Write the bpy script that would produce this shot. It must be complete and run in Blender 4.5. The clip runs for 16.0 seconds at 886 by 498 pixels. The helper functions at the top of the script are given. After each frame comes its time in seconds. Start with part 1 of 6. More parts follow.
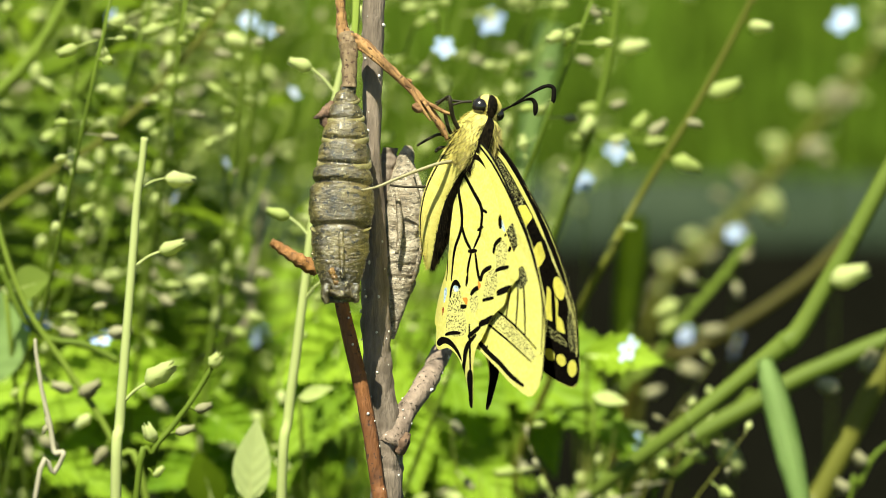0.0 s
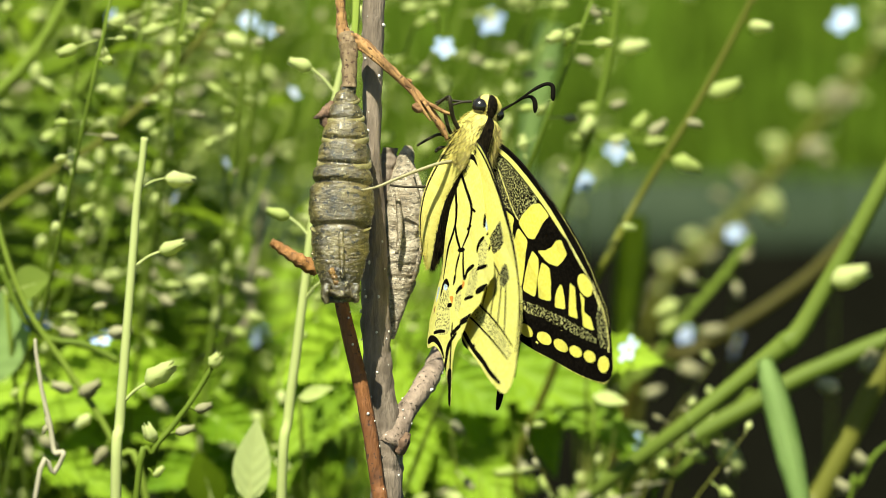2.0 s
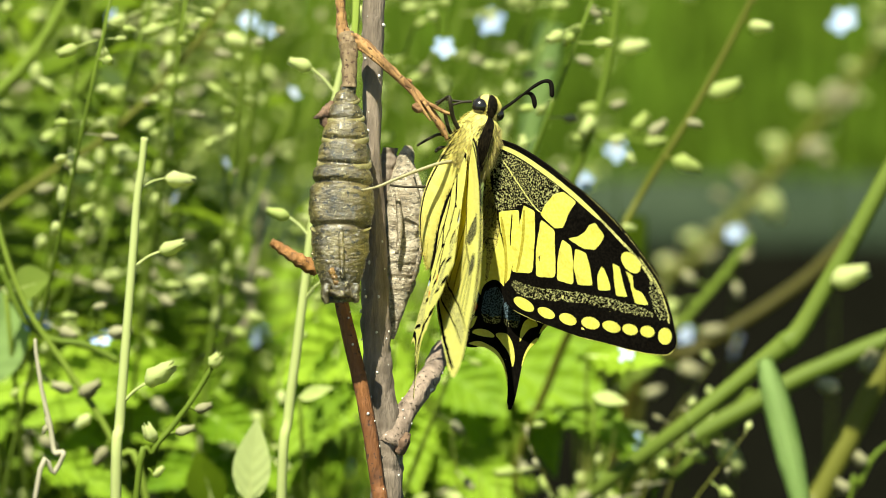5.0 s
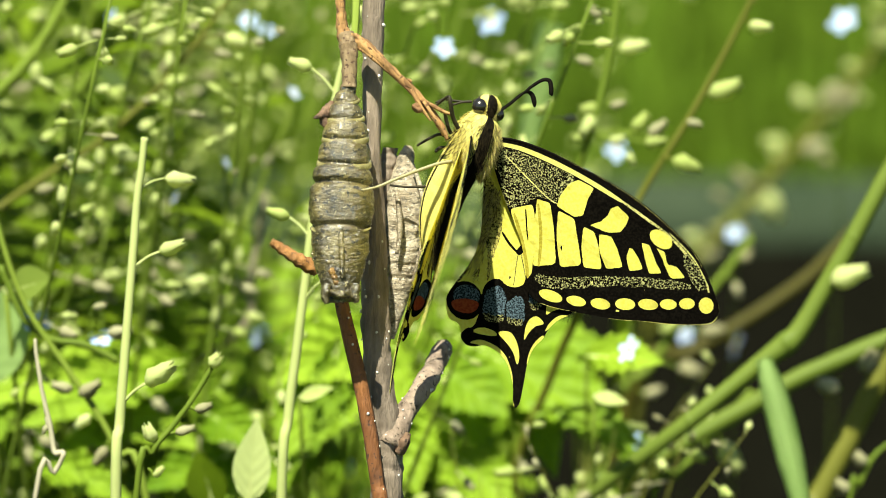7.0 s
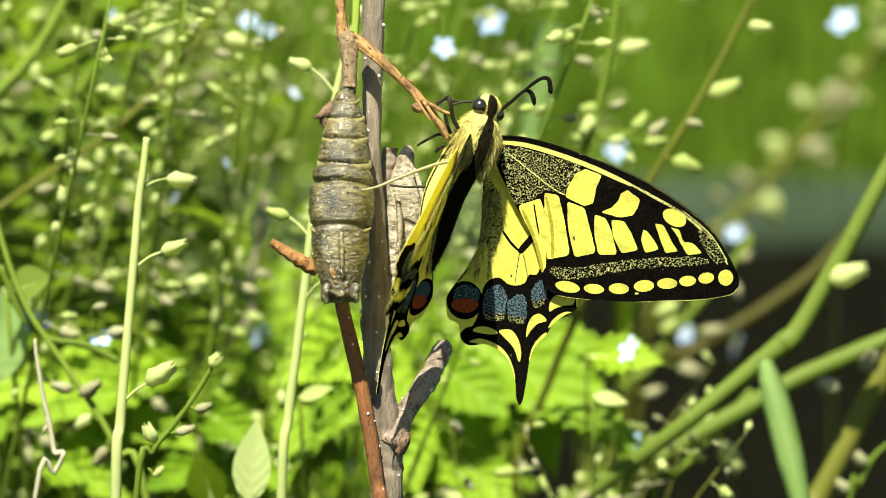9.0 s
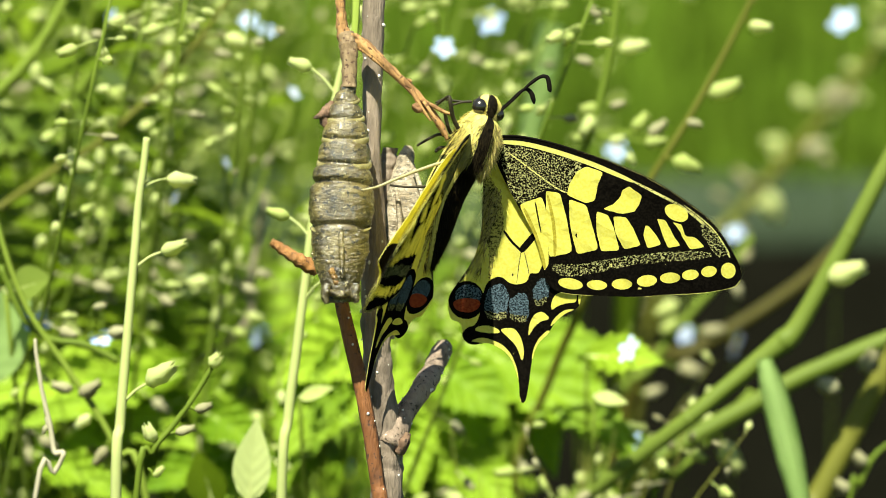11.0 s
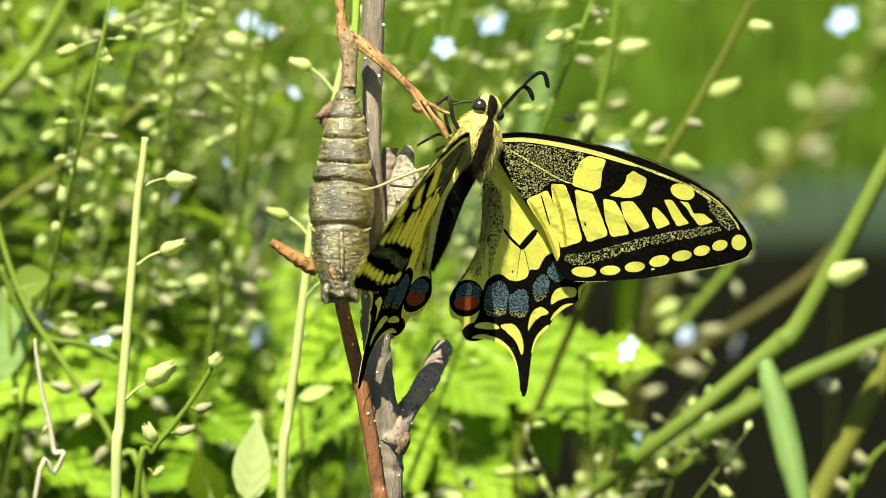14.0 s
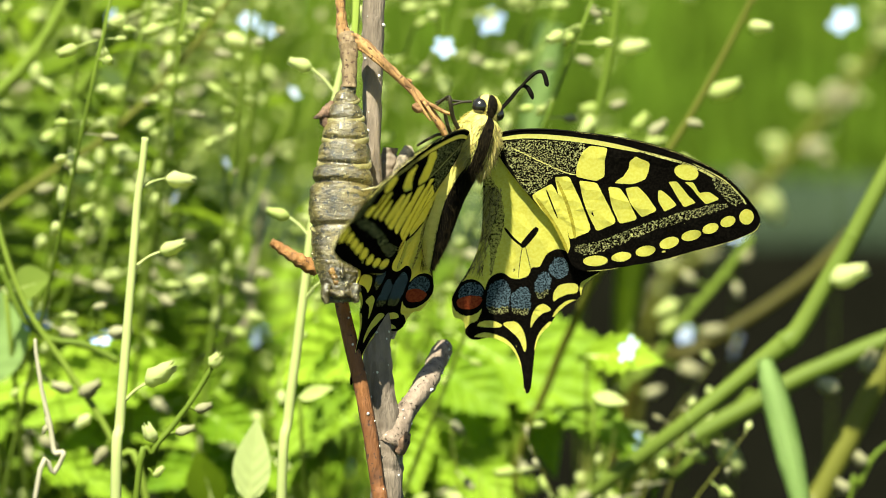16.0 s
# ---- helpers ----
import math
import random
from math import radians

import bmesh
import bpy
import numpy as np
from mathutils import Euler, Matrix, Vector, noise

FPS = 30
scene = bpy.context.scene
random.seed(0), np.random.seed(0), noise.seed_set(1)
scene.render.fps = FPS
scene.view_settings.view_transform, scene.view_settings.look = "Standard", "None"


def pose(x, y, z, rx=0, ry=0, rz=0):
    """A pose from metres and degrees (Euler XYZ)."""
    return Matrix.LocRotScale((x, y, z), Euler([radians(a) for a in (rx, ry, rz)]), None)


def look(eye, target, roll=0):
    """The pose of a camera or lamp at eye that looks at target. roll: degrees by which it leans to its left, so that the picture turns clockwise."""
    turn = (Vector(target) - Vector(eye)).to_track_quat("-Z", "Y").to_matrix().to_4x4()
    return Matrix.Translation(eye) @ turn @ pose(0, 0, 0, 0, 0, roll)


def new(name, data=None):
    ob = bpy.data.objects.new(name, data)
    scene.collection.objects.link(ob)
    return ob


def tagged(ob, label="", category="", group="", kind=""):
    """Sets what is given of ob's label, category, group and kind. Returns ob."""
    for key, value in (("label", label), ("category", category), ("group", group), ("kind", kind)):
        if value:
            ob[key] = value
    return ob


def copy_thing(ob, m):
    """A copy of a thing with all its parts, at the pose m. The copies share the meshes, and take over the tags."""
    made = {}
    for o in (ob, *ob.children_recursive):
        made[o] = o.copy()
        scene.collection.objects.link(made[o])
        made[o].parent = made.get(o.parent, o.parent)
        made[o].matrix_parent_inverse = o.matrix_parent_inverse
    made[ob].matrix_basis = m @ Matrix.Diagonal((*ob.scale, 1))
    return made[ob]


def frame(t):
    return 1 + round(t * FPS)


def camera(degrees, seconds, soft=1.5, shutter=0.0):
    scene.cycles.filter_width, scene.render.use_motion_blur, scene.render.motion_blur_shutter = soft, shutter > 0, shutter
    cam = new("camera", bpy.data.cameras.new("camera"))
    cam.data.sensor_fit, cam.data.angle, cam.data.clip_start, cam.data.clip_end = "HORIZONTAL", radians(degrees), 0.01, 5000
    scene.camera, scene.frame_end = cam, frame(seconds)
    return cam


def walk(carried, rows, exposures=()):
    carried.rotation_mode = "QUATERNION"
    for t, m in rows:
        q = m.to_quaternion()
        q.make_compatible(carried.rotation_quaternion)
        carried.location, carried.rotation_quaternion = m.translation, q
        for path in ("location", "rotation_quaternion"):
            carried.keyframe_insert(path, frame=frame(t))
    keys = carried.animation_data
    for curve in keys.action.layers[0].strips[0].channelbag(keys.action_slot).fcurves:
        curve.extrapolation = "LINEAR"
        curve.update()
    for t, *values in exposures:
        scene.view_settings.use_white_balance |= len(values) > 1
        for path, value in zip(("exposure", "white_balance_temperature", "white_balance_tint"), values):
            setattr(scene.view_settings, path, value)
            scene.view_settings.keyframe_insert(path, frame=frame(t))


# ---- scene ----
MM = 0.001

# ---- camera ----
EYE = (0.0, -0.4499, 0.2996)
cam = camera(16.17, 16.0, soft=0.75)
cam.data.dof.use_dof = True
cam.data.dof.focus_distance = 0.46
cam.data.dof.aperture_fstop = 15.5
VIEW = look(EYE, (0.0, 0.0, 0.204))
walk(cam, [(0, VIEW), (16, VIEW)], exposures=[(0, 1.07, 6900, -5), (4, 1.11, 6900, -5), (7.5, 1.28, 6900, -5), (12, 1.37, 6900, -5), (16, 1.48, 6900, -5)])

# ---- light ----
SUN_EL, SUN_AZ = 66.0, 200.0          # degrees; azimuth clockwise from +y, so the sun stands behind the camera's left shoulder
world = bpy.data.worlds.new("sky")
scene.world = world
world.use_nodes = True
wn = world.node_tree.nodes
sky = wn.new("ShaderNodeTexSky")
sky.sky_type = "NISHITA"
sky.sun_disc = False
sky.sun_elevation = radians(SUN_EL)
sky.sun_rotation = radians(SUN_AZ)
wn["Background"].inputs["Strength"].default_value = 0.05
world.node_tree.links.new(sky.outputs[0], wn["Background"].inputs["Color"])
sun_way = Vector((math.sin(radians(SUN_AZ)) * math.cos(radians(SUN_EL)),
                  math.cos(radians(SUN_AZ)) * math.cos(radians(SUN_EL)), math.sin(radians(SUN_EL))))
sun = new("sun", bpy.data.lights.new("sun", "SUN"))
sun.data.energy, sun.data.angle, sun.data.color = 5.0, radians(0.5), (1.0, 0.95, 0.86)
sun.matrix_world = look(tuple(sun_way * 3), (0, 0, 0.2))


# ---- materials ----
class Nodes:
    """A short way to write a node material."""

    def __init__(self, name):
        self.m = bpy.data.materials.new(name)
        self.m.use_nodes = True
        self.t = self.m.node_tree
        self.b = self.t.nodes["Principled BSDF"]

    def put(self, sort, **values):
        n = self.t.nodes.new("ShaderNode" + sort)
        for key, value in values.items():
            key = key.replace("_", " ").title() if not key.startswith("i_") else int(key[2:])
            n.inputs[key].default_value = value
        return n

    def link(self, a, b):
        self.t.links.new(a, b)

    def coords(self, which="Object"):
        return self.t.nodes.new("ShaderNodeTexCoord").outputs[which]

    def noise(self, scale, detail=4.0, rough=0.6, where=None):
        n = self.put("TexNoise", scale=scale, detail=detail, roughness=rough)
        self.link(where or self.coords(), n.inputs["Vector"])
        return n.outputs["Fac"]

    def ramp(self, fac, *stops):
        n = self.t.nodes.new("ShaderNodeValToRGB")
        e = n.color_ramp.elements
        while len(e) < len(stops):
            e.new(0.5)
        for k, (at, c) in zip(e, stops):
            k.position = at
            k.color = (*c, 1) if len(c) == 3 else c
        self.link(fac, n.inputs["Fac"])
        return n.outputs["Color"]

    def mix(self, fac, a, b, how="MIX"):
        n = self.t.nodes.new("ShaderNodeMix")
        n.data_type, n.blend_type = "RGBA", how
        for sock, v in ((0, fac), (6, a), (7, b)):
            if isinstance(v, (int, float)):
                n.inputs[sock].default_value = v
            elif isinstance(v, tuple):
                n.inputs[sock].default_value = (*v, 1)
            else:
                self.link(v, n.inputs[sock])
        return n.outputs[2]

    def bump(self, height, strength=0.4, distance=0.0002):
        n = self.put("Bump", strength=strength, distance=distance)
        self.link(height, n.inputs["Height"])
        self.link(n.outputs["Normal"], self.b.inputs["Normal"])

    def base(self, c):
        if isinstance(c, tuple):
            self.b.inputs["Base Color"].default_value = (*c, 1)
        else:
            self.link(c, self.b.inputs["Base Color"])

    def thin(self, color, share):
        """Lets a share of the light through, as leaves and wings do."""
        tr = self.t.nodes.new("ShaderNodeBsdfTranslucent")
        if isinstance(color, tuple):
            tr.inputs["Color"].default_value = (*color, 1)
        else:
            self.link(color, tr.inputs["Color"])
        mx = self.put("MixShader", fac=share)
        self.link(self.b.outputs[0], mx.inputs[1])
        self.link(tr.outputs[0], mx.inputs[2])
        self.link(mx.outputs[0], self.t.nodes["Material Output"].inputs["Surface"])


def plain(name, dark, light, scale, rough=0.6, bump=0.3, depth=0.0002, share=0.0, spec=0.4, fine=6.0):
    """A surface that varies between two colours at two sizes, with fine relief."""
    k = Nodes(name)
    big, small = k.noise(scale), k.noise(scale * fine, 6.0, 0.7)
    c = k.mix(0.45, k.ramp(big, (0.3, dark), (0.7, light)), k.ramp(small, (0.3, dark), (0.7, light)))
    k.base(c)
    k.b.inputs["Roughness"].default_value = rough
    k.b.inputs["Specular IOR Level"].default_value = spec
    k.bump(small, bump, depth)
    if share:
        k.thin(c, share)
    return k.m


def tinted(name, dark, light, share=0.3, rough=0.5, scale=120.0, spec=0.15):
    """Plant tissue: each object or loose piece takes a tone of its own."""
    k = Nodes(name)
    ob = k.t.nodes.new("ShaderNodeObjectInfo").outputs["Random"]
    isl = k.t.nodes.new("ShaderNodeNewGeometry").outputs["Random Per Island"]
    add = k.t.nodes.new("ShaderNodeMath")
    add.operation = "ADD"
    fra = k.t.nodes.new("ShaderNodeMath")
    fra.operation = "FRACT"
    k.link(ob, add.inputs[0])
    k.link(isl, add.inputs[1])
    k.link(add.outputs[0], fra.inputs[0])
    tone = k.ramp(fra.outputs[0], (0.0, dark), (1.0, light))
    grain = k.noise(scale, 5.0)
    c = k.mix(0.35, tone, k.ramp(grain, (0.3, dark), (0.7, light)))
    k.base(c)
    k.b.inputs["Roughness"].default_value = rough
    k.b.inputs["Specular IOR Level"].default_value = spec
    k.bump(grain, 0.25, 0.0003)
    if share:
        k.thin(c, share)
    return k.m


def scales(name, colour, second, scale, low, high, share=0.25, rough=0.75, spec=0.12):
    """Wing scales: dust of one colour over another."""
    k = Nodes(name)
    n = k.noise(scale, 2.0, 0.5)
    c = k.ramp(n, (low, colour), (high, second))
    k.base(c)
    k.b.inputs["Roughness"].default_value = rough
    k.b.inputs["Specular IOR Level"].default_value = spec
    k.bump(n, 0.25, 0.00005)
    if share:
        k.thin(c, share)
    return k.m


BLACK = (0.003, 0.0025, 0.002)
M_BLACK = scales("wing_black", BLACK, (0.008, 0.0066, 0.005), 3000.0, 0.4, 0.7, 0.03, 0.9, 0.0)
M_YELLOW = scales("wing_yellow", (0.80, 0.72, 0.12), (0.86, 0.80, 0.18), 2200.0, 0.35, 0.65, 0.34)
M_PALE = scales("wing_underside", (0.80, 0.73, 0.17), (0.86, 0.80, 0.26), 2200.0, 0.35, 0.65, 0.34)
M_DUST = scales("wing_dusted", BLACK, (0.42, 0.40, 0.17), 4100.0, 0.49, 0.64, 0.05, spec=0.0)
M_DUSTU = scales("wing_dusted_underside", (0.03, 0.026, 0.010), (0.70, 0.64, 0.22), 3600.0, 0.36, 0.50, 0.2)
M_BLUE = scales("wing_blue", (0.006, 0.010, 0.014), (0.115, 0.165, 0.205), 4200.0, 0.42, 0.62, 0.04, spec=0.05)
M_INNER = scales("wing_inner_dust", (0.03, 0.026, 0.008), (0.58, 0.50, 0.13), 3600.0, 0.36, 0.58, 0.15, spec=0.05)
M_BLUEU = scales("wing_blue_underside", (0.24, 0.34, 0.44), (0.52, 0.62, 0.72), 3000.0, 0.42, 0.56, 0.1)
M_RED = scales("wing_red", (0.22, 0.03, 0.010), (0.32, 0.06, 0.018), 2600.0, 0.4, 0.6, 0.08)
# Olive tone that paints the shading where forewing and hindwing overlap.
M_OVERLAP_SHADE = scales("wing_overlap_shade", (0.40, 0.33, 0.035), (0.56, 0.48, 0.07), 2200.0, 0.35, 0.65, 0.3)
M_ORANGE = scales("wing_orange", (0.60, 0.22, 0.04), (0.7, 0.3, 0.05), 2600.0, 0.4, 0.6, 0.2)


# ---- shapes ----
def part(name, bm, material, parent=None, label="", smooth=True):
    """Links a bmesh as one mesh object under a thing."""
    me = bpy.data.meshes.new(name)
    bm.to_mesh(me)
    bm.free()
    for m in material if isinstance(material, (list, tuple)) else [material]:
        me.materials.append(m)
    if smooth:
        me.shade_smooth()
    ob = new(name, me)
    ob.parent = parent
    return tagged(ob, label)


def spline(points, steps=6, closed=False):
    """A smooth line through points of any dimension."""
    p = np.array(points, float)
    n = len(p)
    out = []
    for i in range(n if closed else n - 1):
        a, b, c, d = [p[j % n] if closed else p[min(max(j, 0), n - 1)] for j in (i - 1, i, i + 1, i + 2)]
        for s in range(steps):
            t = s / steps
            out.append(0.5 * (2 * b + (c - a) * t + (2 * a - 5 * b + 4 * c - d) * t * t + (3 * b - a - 3 * c + d) * t ** 3))
    if not closed:
        out.append(p[-1])
    return np.array(out)


def tube(bm, line, sides=8, wobble=0.0, flat=1.0, cap=True, seed=0.0, unit=MM):
    """A round body along a line of (x, y, z, radius), in millimetres."""
    line = np.array(line, float)
    rings = []
    up = Vector((0.31, 0.22, 0.93))
    if abs((Vector(line[-1][:3]) - Vector(line[0][:3])).normalized().dot(up)) > 0.9:
        up = Vector((0.1, -1, 0.05))
    for i, row in enumerate(line):
        way = Vector(line[min(i + 1, len(line) - 1)][:3]) - Vector(line[max(i - 1, 0)][:3])
        way = way.normalized() if way.length else Vector((0, 0, 1))
        u = way.cross(up).normalized()
        v = way.cross(u)
        ring = []
        for k in range(sides):
            an = 2 * math.pi * k / sides
            q = Vector(row[:3])
            rad = row[3]
            if wobble:
                rad *= 1 + wobble * noise.noise(Vector((math.cos(an) * 1.7 + seed, math.sin(an) * 1.7, i * 0.45 + seed)))
            ring.append(bm.verts.new((q + u * (math.cos(an) * rad) + v * (math.sin(an) * rad * flat)) * unit))
        rings.append(ring)
    for a, b in zip(rings, rings[1:]):
        for k in range(sides):
            bm.faces.new((a[k], a[(k + 1) % sides], b[(k + 1) % sides], b[k]))
    if cap:
        bm.faces.new(rings[0][::-1])
        bm.faces.new(rings[-1])
    return rings


def tube_mesh(line, sides=8, wobble=0.0, flat=1.0, steps=5, seed=0.0):
    bm = bmesh.new()
    tube(bm, spline(line, steps), sides, wobble, flat, True, seed)
    return bm


def thing(name, label, category, at=(0, 0, 0), group="", kind=""):
    ob = new(name)
    ob.empty_display_size = 0.01
    ob.location = Vector(at) * MM
    return tagged(ob, label, category, group, kind)

# ---- ground ----
M_LAWN = plain("lawn", (0.036, 0.066, 0.006), (0.086, 0.138, 0.014), 14.0, 0.9, 0.5, 0.004, spec=0.0)
# The bed's shade is put into the soil's near-black base colour.
M_SHADED_SOIL = plain("soil", (0.0026, 0.0026, 0.0017), (0.0075, 0.0073, 0.0048), 30.0, 0.95, 0.6, 0.004, spec=0.0)
M_BOARD = plain("weathered_board", (0.02, 0.032, 0.018), (0.05, 0.065, 0.04), 22.0, 0.9, 0.4, 0.001, spec=0.0)


def ground_height(x, y):
    """The bed lies low, the lawn behind its edging stands a little higher and rises away."""
    far = min(max((y - 0.95) / 0.03, 0.0), 1.0)
    rise = 0.0 if y < 1.2 else 0.05 * (y - 1.2) if y < 9 else 0.39
    return 0.012 * noise.noise(Vector((x * 5, y * 5, 0))) * (1 - far) + far * 0.02 + min(rise, 0.39)


def ground():
    bm = bmesh.new()
    xs = sorted({*np.round(np.linspace(-1.6, 1.6, 41), 3), *(-400, -60, -15, -5, -2.5, 2.5, 5, 15, 60, 400)})
    ys = sorted({*np.round(np.linspace(-1.2, 2.4, 61), 3), *(-400, -40, -8, -3, 3, 4, 6, 9, 20, 60, 400)})
    grid = [[bm.verts.new((x, y, ground_height(x, y))) for y in ys] for x in xs]
    for i in range(len(xs) - 1):
        for j in range(len(ys) - 1):
            f = bm.faces.new((grid[i][j], grid[i + 1][j], grid[i + 1][j + 1], grid[i][j + 1]))
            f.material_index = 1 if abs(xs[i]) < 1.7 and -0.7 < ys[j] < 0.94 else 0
    return tagged(part("ground", bm, [M_LAWN, M_SHADED_SOIL]), "green lawn around a bare soil bed coloured dark as shade", "ground", kind="structure")


ground()
bm = bmesh.new()
bmesh.ops.create_cube(bm, size=1, matrix=Matrix.Translation((0.0, 0.95, 0.008)) @ Matrix.Diagonal((3.4, 0.028, 0.052, 1)))
bmesh.ops.bevel(bm, geom=list(bm.edges), offset=0.004, segments=2, affect="EDGES")
tagged(part("edging_board", bm, M_BOARD), "weathered grey-green board edging the soil bed", "garden edging", kind="structure")

# ---- twig and pupae ----
def bark(name, dark, light, scale=260.0, stretch=0.25, rough=0.75, spots=None):
    k = Nodes(name)
    mp = k.put("Mapping", scale=(1, 1, stretch))
    k.link(k.coords(), mp.inputs["Vector"])
    n = k.noise(scale, 6.0, 0.65, mp.outputs[0])
    big = k.noise(scale * 0.16, 3.0)
    c = k.mix(0.4, k.ramp(n, (0.3, dark), (0.7, light)), k.ramp(big, (0.35, dark), (0.65, light)))
    if spots:
        c = k.mix(k.ramp(k.noise(scale * 0.55, 3.0), (0.52, (0, 0, 0)), (0.68, (0.8, 0.8, 0.8))), c, tuple(0.5 * (v + w) for v, w in zip(spots, dark)))
        c = k.mix(k.ramp(k.noise(scale * 2.2, 2.0), (0.60, (0, 0, 0)), (0.66, (1, 1, 1))), c, spots)
    k.base(c)
    k.b.inputs["Roughness"].default_value = rough
    k.bump(n, 1.0, 0.0010)
    return k.m


M_BARK = bark("grey_bark", (0.055, 0.039, 0.027), (0.34, 0.26, 0.195), 620.0, 0.07, 0.7)
M_STUB = bark("pinkish_bark", (0.11, 0.072, 0.050), (0.50, 0.375, 0.285), 560.0, 0.25, 0.7, (0.06, 0.04, 0.026))
M_RUST = bark("red_brown_bark", (0.10, 0.032, 0.008), (0.31, 0.12, 0.035), 520.0, 0.16, 0.7, (0.045, 0.02, 0.01))
M_TENDRIL = bark("dry_tendril", (0.20, 0.088, 0.026), (0.58, 0.33, 0.125), 700.0, 0.25, 0.75, (0.07, 0.03, 0.012))
M_DARKWOOD = bark("dark_wood", (0.03, 0.026, 0.022), (0.08, 0.07, 0.06), 300.0)
M_LENTICEL = plain("lenticel", (0.55, 0.52, 0.46), (0.75, 0.72, 0.66), 900.0, 0.7)
def pupa_skin(name, dark, light, speck, gloss, specks=1.0, crease_shade=0.75, relief=1.0, coat=0.0):
    """Wrinkled, shining skin mottled with dark and pale specks."""
    k = Nodes(name)
    mp = k.put("Mapping", scale=(1, 1, 2.2))
    k.link(k.coords(), mp.inputs["Vector"])
    big, fine, crease = k.noise(210.0, 3.0), k.noise(1500.0, 3.0), k.noise(900.0, 5.0, 0.7, mp.outputs[0])
    c = k.ramp(big, (0.36, dark), (0.62, light))
    # Darkens the lows of the bump, so the wrinkles' shade is in the colour.
    c = k.mix(k.ramp(crease, (0.34, (crease_shade,) * 3), (0.52, (0, 0, 0))), c, tuple(v * 0.22 for v in dark))
    c = k.mix(k.ramp(fine, (0.56, (0, 0, 0)), (0.61, (specks, specks, specks))), c, (0.006, 0.005, 0.003))
    c = k.mix(k.ramp(k.noise(2100.0, 2.0), (0.63, (0, 0, 0)), (0.67, (0.8, 0.8, 0.8))), c, speck)
    k.base(c)
    k.b.inputs["Roughness"].default_value = gloss
    k.b.inputs["Specular IOR Level"].default_value = 0.9
    k.b.inputs["Coat Weight"].default_value = coat
    k.b.inputs["Coat Roughness"].default_value = 0.16
    k.bump(crease, relief, 0.0004)
    return k.m


M_PUPA = pupa_skin("pupa_skin", (0.042, 0.031, 0.008), (0.170, 0.130, 0.038), (0.40, 0.35, 0.19), 0.3, 1.0, 0.75, 0.85, 0.22)
M_PUPA_RING = pupa_skin("pupa_ring", (0.165, 0.138, 0.050), (0.28, 0.24, 0.095), (0.50, 0.45, 0.2), 0.25, 0.2, 0.25, 0.5, 0.25)
M_AMBER = pupa_skin("pupa_amber", (0.13, 0.062, 0.010), (0.32, 0.17, 0.035), (0.42, 0.30, 0.12), 0.22, 0.5)
M_SHELL = pupa_skin("pale_pupa_skin", (0.24, 0.18, 0.11), (0.56, 0.47, 0.345), (0.70, 0.62, 0.48), 0.5, 0.55)
M_STALK = bark("tan_stalk", (0.13, 0.080, 0.038), (0.42, 0.30, 0.165), 700.0, 0.3, 0.6, (0.10, 0.05, 0.025))
M_SCAR = bark("brown_scar", (0.10, 0.052, 0.030), (0.34, 0.21, 0.13), 700.0, 0.5, 0.8, (0.05, 0.03, 0.018))

twig = thing("twig", "upright grey-brown twig with pale lenticels and a cut side stub", "twig", (-9.7, 0.2, 190.3))


def local(ob, line):
    """A line of world places, in millimetres, seen from a thing's own origin."""
    o = ob.location / MM
    return [(p[0] - o[0], p[1] - o[1], p[2] - o[2], *p[3:]) for p in line]


TWIG = [(-10.40, 12.89, 250.22, 1.68), (-10.32, 10.63, 239.56, 1.72), (-10.40, 8.53, 229.71, 1.59), (-10.57, 6.27, 219.05, 1.34), (-10.23, 3.65, 206.74, 1.76), (-10.07, 1.91, 198.54, 2.01), (-9.90, 0.16, 190.33, 2.18), (-9.39, -1.41, 182.95, 2.10), (-8.47, -2.63, 177.20, 2.52), (-8.39, -3.67, 172.28, 2.43), (-8.22, -5.07, 165.72, 2.43), (-7.94, -7.45, 140.08, 2.53), (-7.65, -6.81, 75.74, 2.78), (-7.97, 12.89, -43.20, 3.48)]
part("stem", tube_mesh(local(twig, TWIG), 20, 0.17, 1.0, 9, 2.0), M_BARK, twig)
STUB = [(-7.85, -5.0, 175.26, 2.0), (-6.54, -2.37, 177.82, 1.76), (-5.23, -0.09, 179.65, 1.6), (-3.38, 2.07, 181.87, 1.61), (-2.72, 4.16, 182.38, 1.78), (-1.87, 6.19, 183.26, 1.62), (-1.37, 8.19, 183.81, 1.45), (-1.03, 10.15, 184.19, 1.58), (-0.25, 12.09, 185.31, 1.51), (0.09, 14.0, 185.64, 1.3)]
part("side_stub", tube_mesh(local(twig, STUB), 12, 0.16, 1.0, 4, 5.0), M_STUB, twig, "pinkish-grey side stub with a cut end")
part("bud_scar", tube_mesh(local(twig, [(-6.35, -5.26, 174.47, 0.84), (-5.67, -5.91, 176.20, 0.83), (-5.17, -5.63, 177.51, 0.42)]), 10, 0.25), M_SCAR, twig, "red-brown bud scar at the fork")


